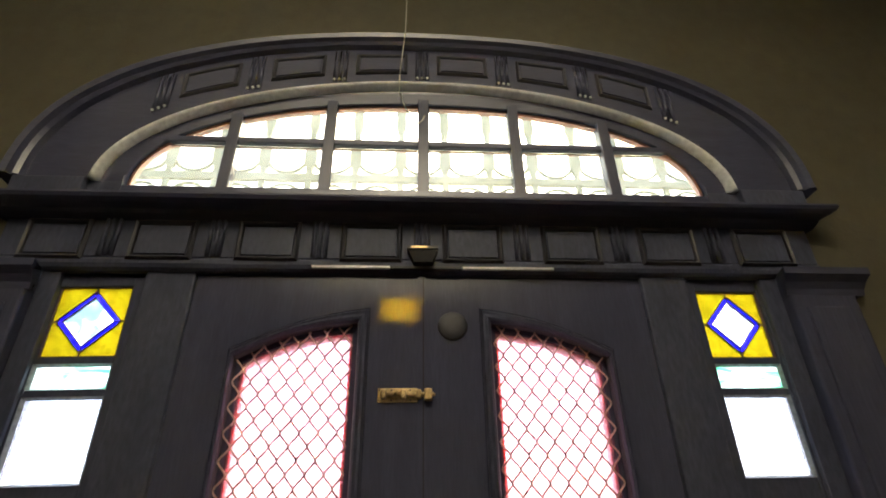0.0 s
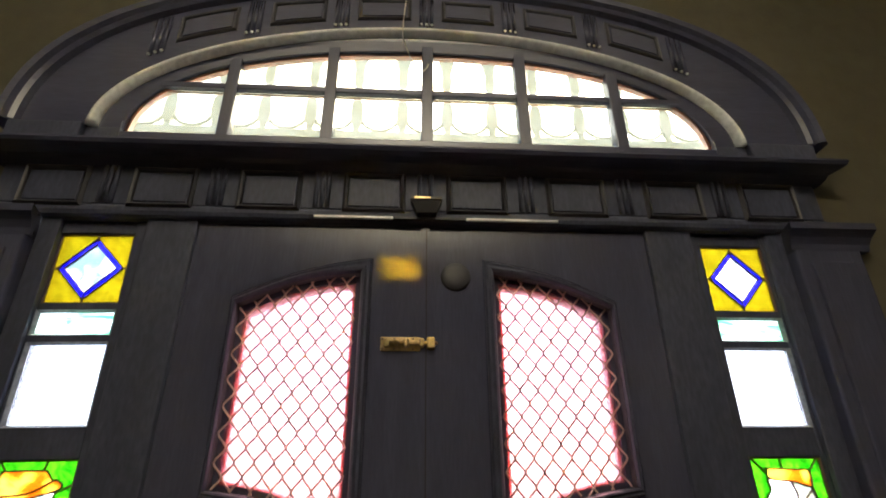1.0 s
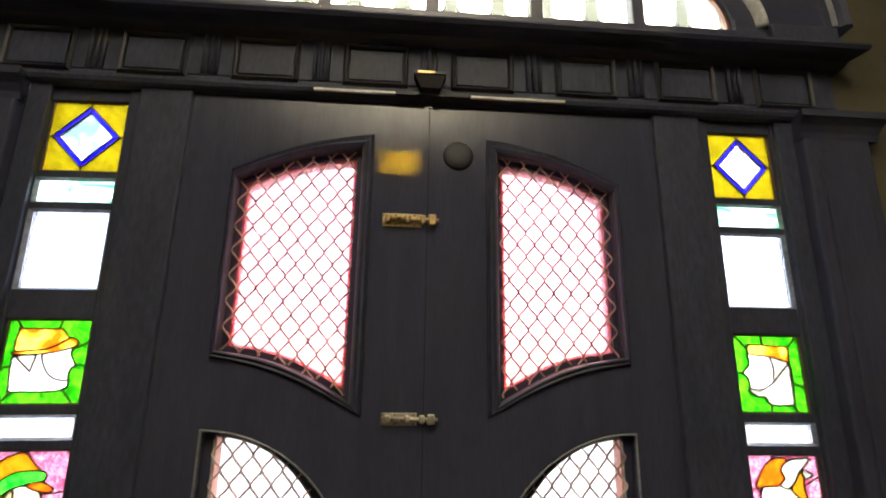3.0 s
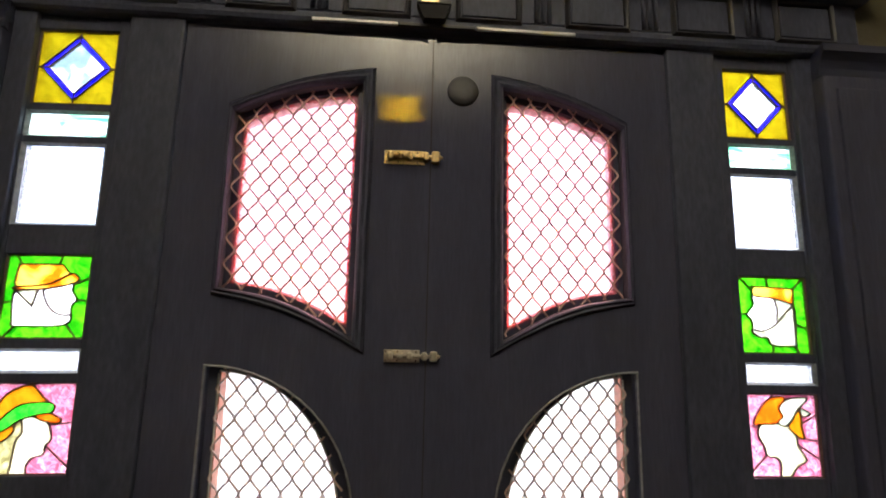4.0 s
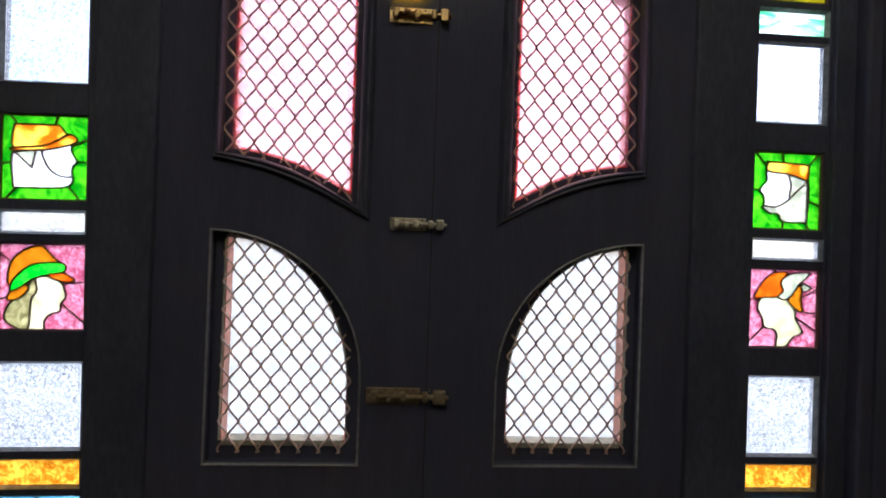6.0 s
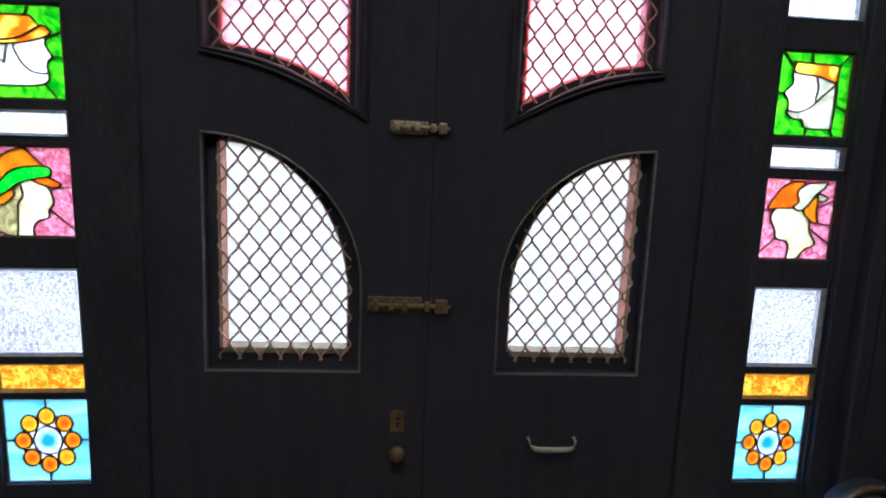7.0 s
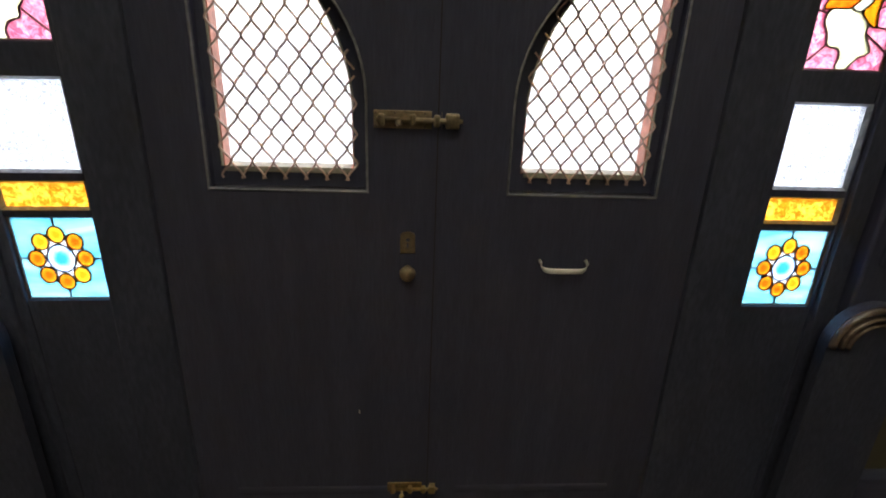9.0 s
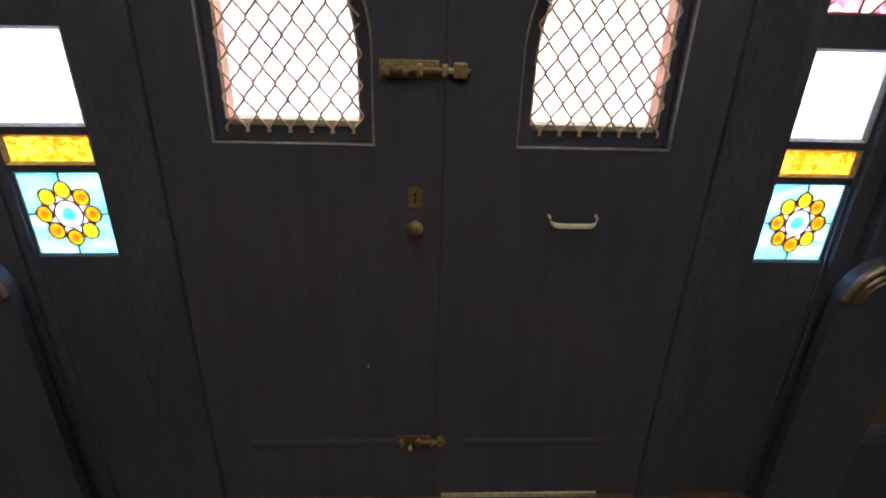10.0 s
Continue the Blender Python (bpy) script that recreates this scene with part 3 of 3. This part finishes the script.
    out.append((smooth_loop([(0.108, 0.351), (0.142, 0.446), (0.30, 0.53), (0.345, 0.50), (0.33, 0.447), (0.23, 0.36)]), G_OCHRE))
    out.append((smooth_loop([(0.186, 0.60), (0.34, 0.735), (0.507, 0.777), (0.735, 0.772), (0.752, 0.681), (0.573, 0.645), (0.385, 0.585), (0.274, 0.505), (0.164, 0.453), (0.135, 0.479)]), G_LEAF))
    return out


def plume_panel():
    out = [(p, G_PINK) for p in sectors([0.55, 1.205, 1.434, 1.76, 2.64, 3.386, 3.94])]
    out.append((smooth_loop([(0.205, 0.645), (0.132, 0.506), (0.203, 0.373), (0.225, 0.277), (0.287, 0.24), (0.37, 0.229), (0.42, 0.157), (0.414, 0.006), (0.539, 0.006), (0.655, 0.133), (0.79, 0.205), (0.685, 0.373), (0.675, 0.47), (0.572, 0.62), (0.43, 0.66)]), G_CREAM))
    out.append((smooth_loop([(0.083, 0.627), (0.155, 0.77), (0.258, 0.89), (0.385, 0.952), (0.55, 0.952), (0.52, 0.85), (0.51, 0.73), (0.43, 0.645), (0.233, 0.632)]), G_ORANGE))
    out.append((smooth_loop([(0.697, 0.79), (0.767, 0.765), (0.757, 0.614), (0.786, 0.482), (0.745, 0.458), (0.633, 0.53), (0.572, 0.602), (0.62, 0.68)]), G_OCHRE))
    out.append((smooth_loop([(0.764, 0.825), (0.905, 0.762), (0.78, 0.72)], 3), G_GREY))
    out.append((smooth_loop([(0.87, 0.955), (0.80, 0.865), (0.736, 0.82), (0.69, 0.76), (0.617, 0.663), (0.527, 0.605), (0.425, 0.648), (0.50, 0.723), (0.458, 0.82), (0.525, 0.904), (0.66, 0.947)]), G_GREY))
    return out


ROWS_Z = [(1.891, 2.057), (1.820, 1.874), (1.636, 1.804), (1.414, 1.577), (1.351, 1.395), (1.168, 1.333), (0.944, 1.110), (0.873, 0.927), (0.685, 0.858)]
for s, nm in ((-1, "window_2"), (1, "window_3")):
    win = thing(nm, "tall sidelight of coloured leaded glass in dark wood", "sidelight", "sidelights beside the doors", "structure")
    if s < 0:  # this sidelight leans a little out of plumb
        win.rotation_euler.y = radians(-0.95)
        win.location = (0.0335, 0.0, 0.0123)
    xa, xb = (-0.826, -0.667) if s < 0 else (0.6655, 0.8175)
    part("stile", box(s * 0.641, s * 0.6645, -0.010, 0.012, 0.0, 2.10, 0.002), WOODM, win)
    x2 = 0.8285 if s < 0 else 0.8205
    part("stile", box(s * x2, s * (x2 + (0.036 if s < 0 else 0.006)), -0.010, 0.012, 0.0, 2.10, 0.002), WOODM, win)
    zs = [2.10] + [z for a, b in ROWS_Z for z in (b, a)] + [0.0]
    for hi, lo in zip(zs[0::2], zs[1::2]):
        part("rail" if hi - lo < 0.3 else "lower_panel", box(xa - 0.002, xb + 0.002, -0.008, 0.012, lo, hi, 0.002), WOODM, win)
    for i, (z0, z1) in enumerate(ROWS_Z):
        if i == 0:
            leaded_panel(win, xa, xb, z0, z1, diamond_panel(), "leaded panel of yellow glass round a clear blue-edged diamond")
        elif i == 3:
            leaded_panel(win, xa, xb, z0, z1, green_panel() if s < 0 else green_strap_panel(), "leaded panel of white and amber glass in a green border")
        elif i == 5:
            leaded_panel(win, xa, xb, z0, z1, band_panel() if s < 0 else plume_panel(), "leaded panel of pink glass round cream, orange and ochre shapes")
        elif i == 8:
            leaded_panel(win, xa, xb, z0, z1, flower_panel(), "leaded panel of pale blue glass with a ring of amber rondels")
        else:
            mat = {1: G_STREAK, 7: G_AMBER}.get(i, G_HAMMER)
            lab = {1: "green-streaked clear glass", 7: "amber rippled glass"}.get(i, "white hammered glass")
            ob = part("pane", box((xa - xb) / 2, (xb - xa) / 2, 0, 0.004, (z0 - z1) / 2, (z1 - z0) / 2, 0), mat, win, lab)
            ob.location = ((xa + xb) / 2, 0.0, (z0 + z1) / 2)
            # bevel round the plain panes, coloured pale for the light it catches
            rect = [(xa, z0), (xb, z0), (xb, z1), (xa, z1)]
            part("glazing_bead", ring(grown(rect, -0.004), grown(rect, 0.001), [(0, -0.002), (1, -0.0105), (1, -0.001), (0, -0.001)]), ARRIS, win)


# ---- pair of doors ----
def upper_light():
    """Outline of the upper light of the right-hand leaf."""
    top = [(0.404 + (0.164 - 0.404) * t, 1.884 + (1.957 - 1.884) * t + 0.016 * math.sin(math.pi * t)) for t in (i / 10 for i in range(11))]
    bot = [(0.164 + (0.404 - 0.164) * t, 1.447 + (1.532 - 1.447) * t + 0.018 * math.sin(math.pi * t)) for t in (i / 10 for i in range(11))]
    return top + bot


def upper_frame():
    """Outer edge of the moulding round it."""
    top = [(0.427 + (0.128 - 0.427) * t, 1.907 + (2.004 - 1.907) * t + 0.016 * math.sin(math.pi * t)) for t in (i / 10 for i in range(11))]
    bot = [(0.128 + (0.427 - 0.128) * t, 1.400 + (1.508 - 1.400) * t + 0.018 * math.sin(math.pi * t)) for t in (i / 10 for i in range(11))]
    return top + bot


def lower_light():
    arc = [(0.404 - 0.244 * math.sin(t), 1.066 + 0.294 * math.cos(t)) for t in (math.pi / 2 * i / 14 for i in range(15))]
    return arc + [(0.160, 0.958), (0.404, 0.958)]


def lower_frame():
    arc = [(0.428 - 0.295 * math.sin(t), 1.090 + 0.282 * math.cos(t)) for t in (math.pi / 2 * i / 14 for i in range(15))]
    return arc + [(0.133, 0.920), (0.428, 0.920)]


def inside(p, x, z):
    hit = False
    for (ax, az), (bx, bz) in zip(p, p[1:] + p[:1]):
        if (az > z) != (bz > z) and x < ax + (z - az) * (bx - ax) / (bz - az):
            hit = not hit
    return hit


LEAN = 0.004  # both doors' lights sit this far off the middle


def screen(parent, outline, s, x_first, z_first, px, pz):
    """Chain of crimped wires, one zigzag strand beside the other."""
    n = 10
    k0 = int((0.1 - x_first) / (px / 2)) - 2
    x_in, x_out = min(x for x, _ in outline), max(x for x, _ in outline)
    for k in range(k0, k0 + 24):
        xl, flipz = x_first + k * px / 2, 0.5 if k % 2 else 0.0
        if xl < x_in or xl + px / 2 > x_out:
            continue
        path, runs = [], []
        for i in range(0, 24 * n):
            ph = i / n + flipz
            f = abs((ph % 1.0) * 2 - 1)
            f = 0.35 * f + 0.65 * (0.5 - 0.5 * math.cos(math.pi * f))
            x, z = xl + f * px / 2, z_first + (i / n) * pz
            if inside(outline, x, z):
                path.append((s * x + LEAN, 0.004 + (0.0018 if k % 2 else 0), z))
            elif path:
                runs.append(path)
                path = []
        runs = [r for r in runs + [path] if len(r) > 3]
        for r in runs:
            part("wire", tube(r, 0.0022, 5), STEEL, parent)


def barrel_bolt(name, x0, x1, z, h, mat, lab):
    b = thing(name, lab, "bolt", "bolts on the doors")
    y = -0.012
    xm = x0 + (x1 - x0) * 0.80
    plate_ob = part("back_plate", box(x0, xm, y - 0.003, y, z - h / 2, z + h / 2, 0.001), mat, b)
    part("shoot", moved(lathe([(h * 0.16, 0), (h * 0.16, (x1 - x0) * 0.95), (h * 0.10, x1 - x0)], 12, "x"), x0 + 0.006, y - 0.010, z), mat, b, smooth=True)
    for f in (0.06, 0.42, 0.70):
        xx = x0 + (x1 - x0) * f
        part("guide", box(xx, xx + 0.012, y - 0.017, y - 0.003, z - h * 0.34, z + h * 0.34, 0.004), mat, b)
    part("knob", moved(lathe([(0.003, 0), (0.003, -0.010), (0.006, -0.014), (0.0055, -0.019), (0.002, -0.021)], 10), x0 + (x1 - x0) * 0.3, y - 0.012, z - h * 0.1), mat, b, smooth=True)
    part("keeper", box(xm + 0.006, x1, y - 0.016, y, z - h * 0.42, z + h * 0.42, 0.003), mat, b)
    for f in (0.03, 0.25, 0.6, 0.77):
        for dz in (-0.36, 0.36):
            part("screw", moved(lathe([(0.0022, 0), (0.002, -0.0012), (0.001, -0.0016)], 8), x0 + (x1 - x0) * f, y - 0.003, z + dz * h), LEAD, plate_ob)
    return b


for s, nm in ((1, "door_2"), (-1, "door_1")):
    door = thing(nm, "dark varnished door leaf with two shaped glazed lights behind wire mesh", "door", "pair of front doors", "structure")
    edge0, edge1 = (0.0015, 0.526)
    leaf = [(s * edge0, 0.006), (s * edge1, 0.006), (s * edge1, 2.088), (s * edge0, 2.088)]
    U, L, UF, LF = ([(s * x + LEAN, z) for x, z in o] for o in (upper_light(), lower_light(), upper_frame(), lower_frame()))
    part("leaf_face", plate(leaf, -0.012, 0.012, [grown(U, 0.014), grown(LF, -0.004)]), WOOD, door)
    part("leaf_back", plate(leaf, 0.0125, 0.058, [U, L]), WOOD, door)
    for o, g, lab in ((U, G_RED, "rippled red glass"), (L, G_FROST, "frosted white glass")):
        o = ccw(o)
        y0 = 0.0205 if g is G_RED else 0.0480
        part("pane", plate(grown(o, 0.004 if g is G_RED else -0.0006), y0, y0 + 0.003), g, door, lab)
        r0, r1 = (0.0245, 0.0600) if g is G_RED else (0.0128, 0.0476)
        part("rebate", ring(grown(o, -0.0025), grown(o, -0.0002), [(0, r0), (1, r0), (1, r1), (0, r1)]), REBATE, door)
    part("light_moulding", ring(grown(U, 0.012), ccw(UF), [(0, -0.010), (0.15, -0.019), (0.35, -0.022), (0.6, -0.018), (0.8, -0.020), (0.97, -0.015), (1, -0.0115), (0, -0.0115)]), WOODM, door)
    part("moulding_edge", ring(ccw(UF), grown(UF, 0.0025), [(0, -0.0115), (0.3, -0.0150), (0.7, -0.0145), (1, -0.0115)]), WOOD, door)
    # thin highlight along the opening's edge, painted as a pale ring
    part("moulding_edge", ring(grown(LF, -0.0042), grown(LF, 0.0015), [(0, -0.0080), (0.2, -0.0140), (0.5, -0.0150), (0.8, -0.0140), (1, -0.0115)]), ARRIS, door, "pale worn edge of the opening")
    # dark lining puts the recess's shade into its colour
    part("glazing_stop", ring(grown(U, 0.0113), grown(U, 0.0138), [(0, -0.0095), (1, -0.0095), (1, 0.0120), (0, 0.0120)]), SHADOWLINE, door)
    # added ring: red light round the pane, given as glass colour
    part("glass_edge", ring(grown(U, -0.0075), grown(U, -0.0028), [(0, 0.0250), (1, 0.0250), (1, 0.0270), (0, 0.0270)]), G_REDRIM, door, "deeper red border of the glass")
    part("glass_sill", box(s * 0.166 + LEAN, s * 0.400 + LEAN, 0.0085, 0.0470, 0.9500, 0.9615, 0.002), PUTTY, door, "pale putty sill below the glass")
    arc = lower_light()[:15]
    curve = [(s * x + LEAN, 0.0100, z) for x, z in arc]
    part("glass_fillet", tube(curve, 0.0022, 6), PUTTY, door, "pale putty fillet along the curve")
    part("glass_fillet", tube([(s * 0.4050 + LEAN, 0.0095, 0.960), (s * 0.4050 + LEAN, 0.0095, 1.355)], 0.0022, 6), PUTTY, door)
    screen(door, grown(upper_light(), 0.0125), s, 0.0098 if s < 0 else 0.0045, 1.786 - 8 * 0.0537 if s < 0 else 1.3621, 0.0386, 0.0537)
    cut = [(x, z - 0.008 if z < 0.96 else z) for x, z in grown(lower_light(), 0.0125)]  # strands hang past the sill
    if s < 0:
        screen(door, cut, s, 0.0164, 0.9162, 0.0390, 0.0546)
    else:
        screen(door, cut, s, 0.0249, 0.9195, 0.0384, 0.0542)
    part("bottom_rail_ledge", run([(-0.011, 0.175), (-0.013, 0.178), (-0.0145, 0.186), (-0.0145, 0.194), (-0.0135, 0.198), (-0.011, 0.202)], *sorted((s * 0.07, s * 0.44)), 0.5), WOODX, door)
    if s < 0:
        part("meeting_bead", run([(-0.011, 0.01), (-0.019, 0.01), (-0.019, 2.0865), (-0.011, 2.0865)], -0.012, 0.006), WOOD, door)
        part("meeting_groove", box(-0.0010, 0.0010, -0.0196, -0.0188, 0.02, 2.08, 0), DARKGAP, door, "dark line where the leaves meet")
    else:
        part("draught_strip", box(0.02, 0.425, -0.018, -0.0115, 0.004, 0.016, 0.001), NICKEL, door, "thin pale metal draught strip")

barrel_bolt("barrel_bolt", -0.097, 0.019, 1.805, 0.030, BRASS, "worn brass barrel bolt across the door leaves")
barrel_bolt("barrel_bolt", -0.082, 0.023, 1.395, 0.024, NICKEL, "tarnished pale barrel bolt across the door leaves")
barrel_bolt("barrel_bolt", -0.117, 0.038, 1.058, 0.032, TARNISH, "long old brass barrel bolt with a pointed keeper")
barrel_bolt("barrel_bolt", -0.093, 0.020, 0.198, 0.026, BRASS, "small brass barrel bolt low on the door")

lock = thing("door_lock", "tarnished metal night latch above a small round knob", "lock")
keyplate = [(-0.067, 0.799), (-0.038, 0.799), (-0.038, 0.834)] + [(-0.0525 + 0.0145 * math.cos(math.pi * i / 10), 0.834 + 0.009 * math.sin(math.pi * i / 10)) for i in range(1, 10)] + [(-0.067, 0.834)]
part("escutcheon", plate(keyplate, -0.0165, -0.012, [disc(-0.0525, 0.826, 0.0045, 12), [(-0.0545, 0.808), (-0.0505, 0.808), (-0.0505, 0.820), (-0.0545, 0.820)]]), TARNISH, lock, "worn keyhole plate")
part("lock_plate", box(-0.069, -0.036, -0.0145, -0.012, 0.735, 0.797, 0.001), WOOD, lock)
part("knob", moved(lathe([(0.009, 0), (0.008, -0.010), (0.013, -0.014), (0.016, -0.022), (0.0145, -0.030), (0.008, -0.034)], 20), -0.052, -0.014, 0.764), TARNISH, lock, smooth=True)

pull = thing("pull_handle", "white enamelled bow handle screwed to the door", "handle")
bow = bmesh.new()
rows = []
for i in range(25):
    t = i / 24 * 2 - 1
    e = abs(t) ** 6
    x, y, z = 0.262 + 0.0475 * math.copysign(min(1.0, abs(t) * 1.12), t), -0.036 + 0.020 * e, 0.7725 + 0.016 * abs(t) ** 9
    hh, dd = 0.0058 - 0.0030 * e, 0.0030
    rows.append([bow.verts.new((x + math.copysign(e * hh, t) * math.sin(a) * 0.4, y + dd * math.cos(a), z + hh * math.sin(a))) for a in (math.pi * k / 5 for k in range(10))])
for p, q in zip(rows, rows[1:]):
    for k in range(10):
        bow.faces.new((p[k], p[(k + 1) % 10], q[(k + 1) % 10], q[k]))
bow.faces.new(rows[0])
bow.faces.new(list(reversed(rows[-1])))
part("grip", bow, WHITE, pull, smooth=True)
for x in (0.2145, 0.3095):
    part("foot", moved(lathe([(0.0032, 0), (0.0030, -0.006), (0.0026, -0.012), (0.0020, -0.017)], 14), x, -0.012, 0.7855), WHITE, pull, smooth=True)

boss = thing("door_boss", "round dark wooden boss near the head of the door", "door boss")
part("disc", moved(lathe([(0.034, 0), (0.034, -0.003), (0.031, -0.006), (0.018, -0.008), (0.006, -0.0085)], 28), 0.067, -0.0122, 1.962), SHADOWLINE, boss, smooth=True)

chip = part("paint_chip", box(-0.1555, -0.1545, -0.0130, -0.0118, 0.411, 0.420, 0.0004), WHITE)
tagged(chip, "tiny pale chip in the dark door varnish", "paint chip")

catch = thing("door_catch", "dark wooden wedge block at the head of the doors", "door catch")
part("block", plate([(-0.037, 2.136), (0.032, 2.136), (0.021, 2.103), (-0.024, 2.103)], -0.060, -0.034), DARKGAP, catch)
part("cap_strip", box(-0.039, 0.034, -0.063, -0.034, 2.1363, 2.145, 0.001), SHADOWLINE, catch)
part("cap_plate", box(-0.030, 0.008, -0.0645, -0.0632, 2.1375, 2.1435, 0.0005), BRASS, catch, "small worn brass plate")

# ---- loose cord hanging by the fanlight ----
cord = part("hanging_cord", tube([(-0.048, -0.135, TOP), (-0.052, -0.135, 3.2), (-0.053, -0.135, 2.95), (-0.055, -0.135, 2.80), (-0.062, -0.135, 2.70), (-0.067, -0.135, 2.63), (-0.067, -0.134, 2.575), (-0.060, -0.13, 2.545), (-0.048, -0.12, 2.52), (-0.030, -0.105, 2.497), (-0.015, -0.095, 2.495), (-0.004, -0.089, 2.515), (0.0, -0.087, 2.53)], 0.0016, 6), CORD, smooth=True)
tagged(cord, "thin loose white cord hanging from the ceiling", "cord")

# ---- hall lamp behind the viewer ----
lamp = thing("pendant_lamp", "square amber glass lantern hung from the hall ceiling", "lamp")
AMBERPANE = bpy.data.materials.new("mottled_amber_glass")
AMBERPANE.use_nodes = True
gn, gl = AMBERPANE.node_tree.nodes, AMBERPANE.node_tree.links
thin, streaks, tint = gn.new("ShaderNodeBsdfTranslucent"), gn.new("ShaderNodeTexNoise"), gn.new("ShaderNodeValToRGB")
streaks.inputs["Scale"].default_value, streaks.inputs["Detail"].default_value = 26.0, 4.0
tint.color_ramp.elements[0].position, tint.color_ramp.elements[0].color = 0.40, (0.035, 0.025, 0.001, 1)
tint.color_ramp.elements[1].position, tint.color_ramp.elements[1].color = 0.60, (0.32, 0.245, 0.014, 1)
gl.new(streaks.outputs["Fac"], tint.inputs["Fac"])
gl.new(tint.outputs["Color"], thin.inputs["Color"])
gl.new(thin.outputs[0], gn["Material Output"].inputs["Surface"])
LX, LZ, HW = -0.095, 2.80, 0.125
for dx, dy in ((0, 1), (0, -1), (1, 0), (-1, 0)):
    w, d = (HW - 0.0055, 0.002) if dx == 0 else (0.002, HW - 0.0055)
    part("pane", box(LX + dx * HW - w, LX + dx * HW + w, -2.05 + dy * HW - d, -2.05 + dy * HW + d, LZ - 0.0745, LZ + 0.075, 0), AMBERPANE, lamp, "mottled amber glass")
part("base_plate", box(LX - HW - 0.004, LX + HW + 0.004, -2.05 - HW - 0.004, -2.05 + HW + 0.004, LZ - 0.083, LZ - 0.0745, 0), TARNISH, lamp)
for sx in (-1, 1):
    for sy in (-1, 1):
        part("corner_bar", box(LX + sx * HW - 0.006, LX + sx * HW + 0.006, -2.05 + sy * HW - 0.006, -2.05 + sy * HW + 0.006, LZ - 0.0745, LZ + 0.080, 0.002), TARNISH, lamp)
        part("chain", tube([(LX + sx * HW, -2.05 + sy * HW, LZ + 0.078), (LX, -2.05, 3.05)], 0.003, 6), BRASS, lamp)
bulb_data = bpy.data.lights.new("bulb", "POINT")
bulb_data.energy, bulb_data.color, bulb_data.shadow_soft_size = LAMP, (1.0, 0.92, 0.76), 0.04
bulb = new("bulb", bulb_data)
bulb.location, bulb.parent = (LX, -2.05, LZ + 0.01), lamp
part("cord", tube([(LX, -2.05, 3.05), (LX - 0.001, -2.05, 3.2), (LX, -2.05, TOP)], 0.004, 8), CORD, lamp)
part("ceiling_rose", moved(lathe([(0.05, 0), (0.045, -0.015), (0.015, -0.03)], 20, "z"), LX, -2.05, TOP), WHITE, lamp)

# ---- outside: verandah with iron lace ----
ground = part("ground", box(-600, 600, -600, 600, -0.12, -0.02, 0), PAVING)
tagged(ground, "pale concrete paving outside the doors", "ground", kind="structure")
lace = thing("iron_frieze", "pale green cast iron lace frieze of a verandah", "iron lace")
LY, LP = 1.30, 0.257
for k in range(-8, 9):
    x = -0.100 + k * LP
    part("baluster", box(x - 0.018, x + 0.018, LY - 0.01, LY + 0.01, 3.20, 4.05, 0.003), IRON, lace)
    leafy = [(x - 0.015, 3.68), (x - 0.030, 3.74), (x - 0.026, 3.82), (x - 0.050, 3.94), (x, 3.90), (x + 0.050, 3.94), (x + 0.026, 3.82), (x + 0.030, 3.74), (x + 0.015, 3.68)]
    part("leaf_capital", plate(smooth_loop(leafy, 3), LY - 0.014, LY + 0.014), IRON, lace)
    leafy = [(x - 0.015, 3.40), (x - 0.030, 3.45), (x - 0.034, 3.50), (x - 0.026, 3.57), (x, 3.60), (x + 0.026, 3.57), (x + 0.034, 3.50), (x + 0.030, 3.45), (x + 0.015, 3.40)]
    part("leaf_capital", plate(smooth_loop(leafy, 3), LY - 0.014, LY + 0.014), IRON, lace)
    c = x + LP / 2
    part("scroll", tube([(c + 0.112 * math.cos(t), LY, 3.49 + 0.112 * math.sin(t)) for t in (math.pi * (0.9 + 1.2 * i / 16) for i in range(17))], 0.011, 6), IRON, lace, smooth=True)
    part("scroll", tube([(c + 0.105 * math.cos(t), LY, 3.19 + 0.105 * math.sin(t)) for t in (math.pi * i / 12 for i in range(13))], 0.011, 6), IRON, lace, smooth=True)
part("rail", box(-2.3, 2.3, LY - 0.015, LY + 0.015, 3.318, 3.365, 0.003), IRON, lace)
part("rail", box(-2.3, 2.3, LY - 0.015, LY + 0.015, 3.13, 3.16, 0.003), IRON, lace)
part("rail", box(-2.3, 2.3, LY - 0.02, LY + 0.02, 4.05, 4.12, 0.003), IRON, lace)
for x in (-2.25, 2.25):
    part("post", moved(lathe([(0.05, -0.02), (0.045, 0.3), (0.04, 4.05)], 16, "z"), x, LY, 0), IRON, lace)
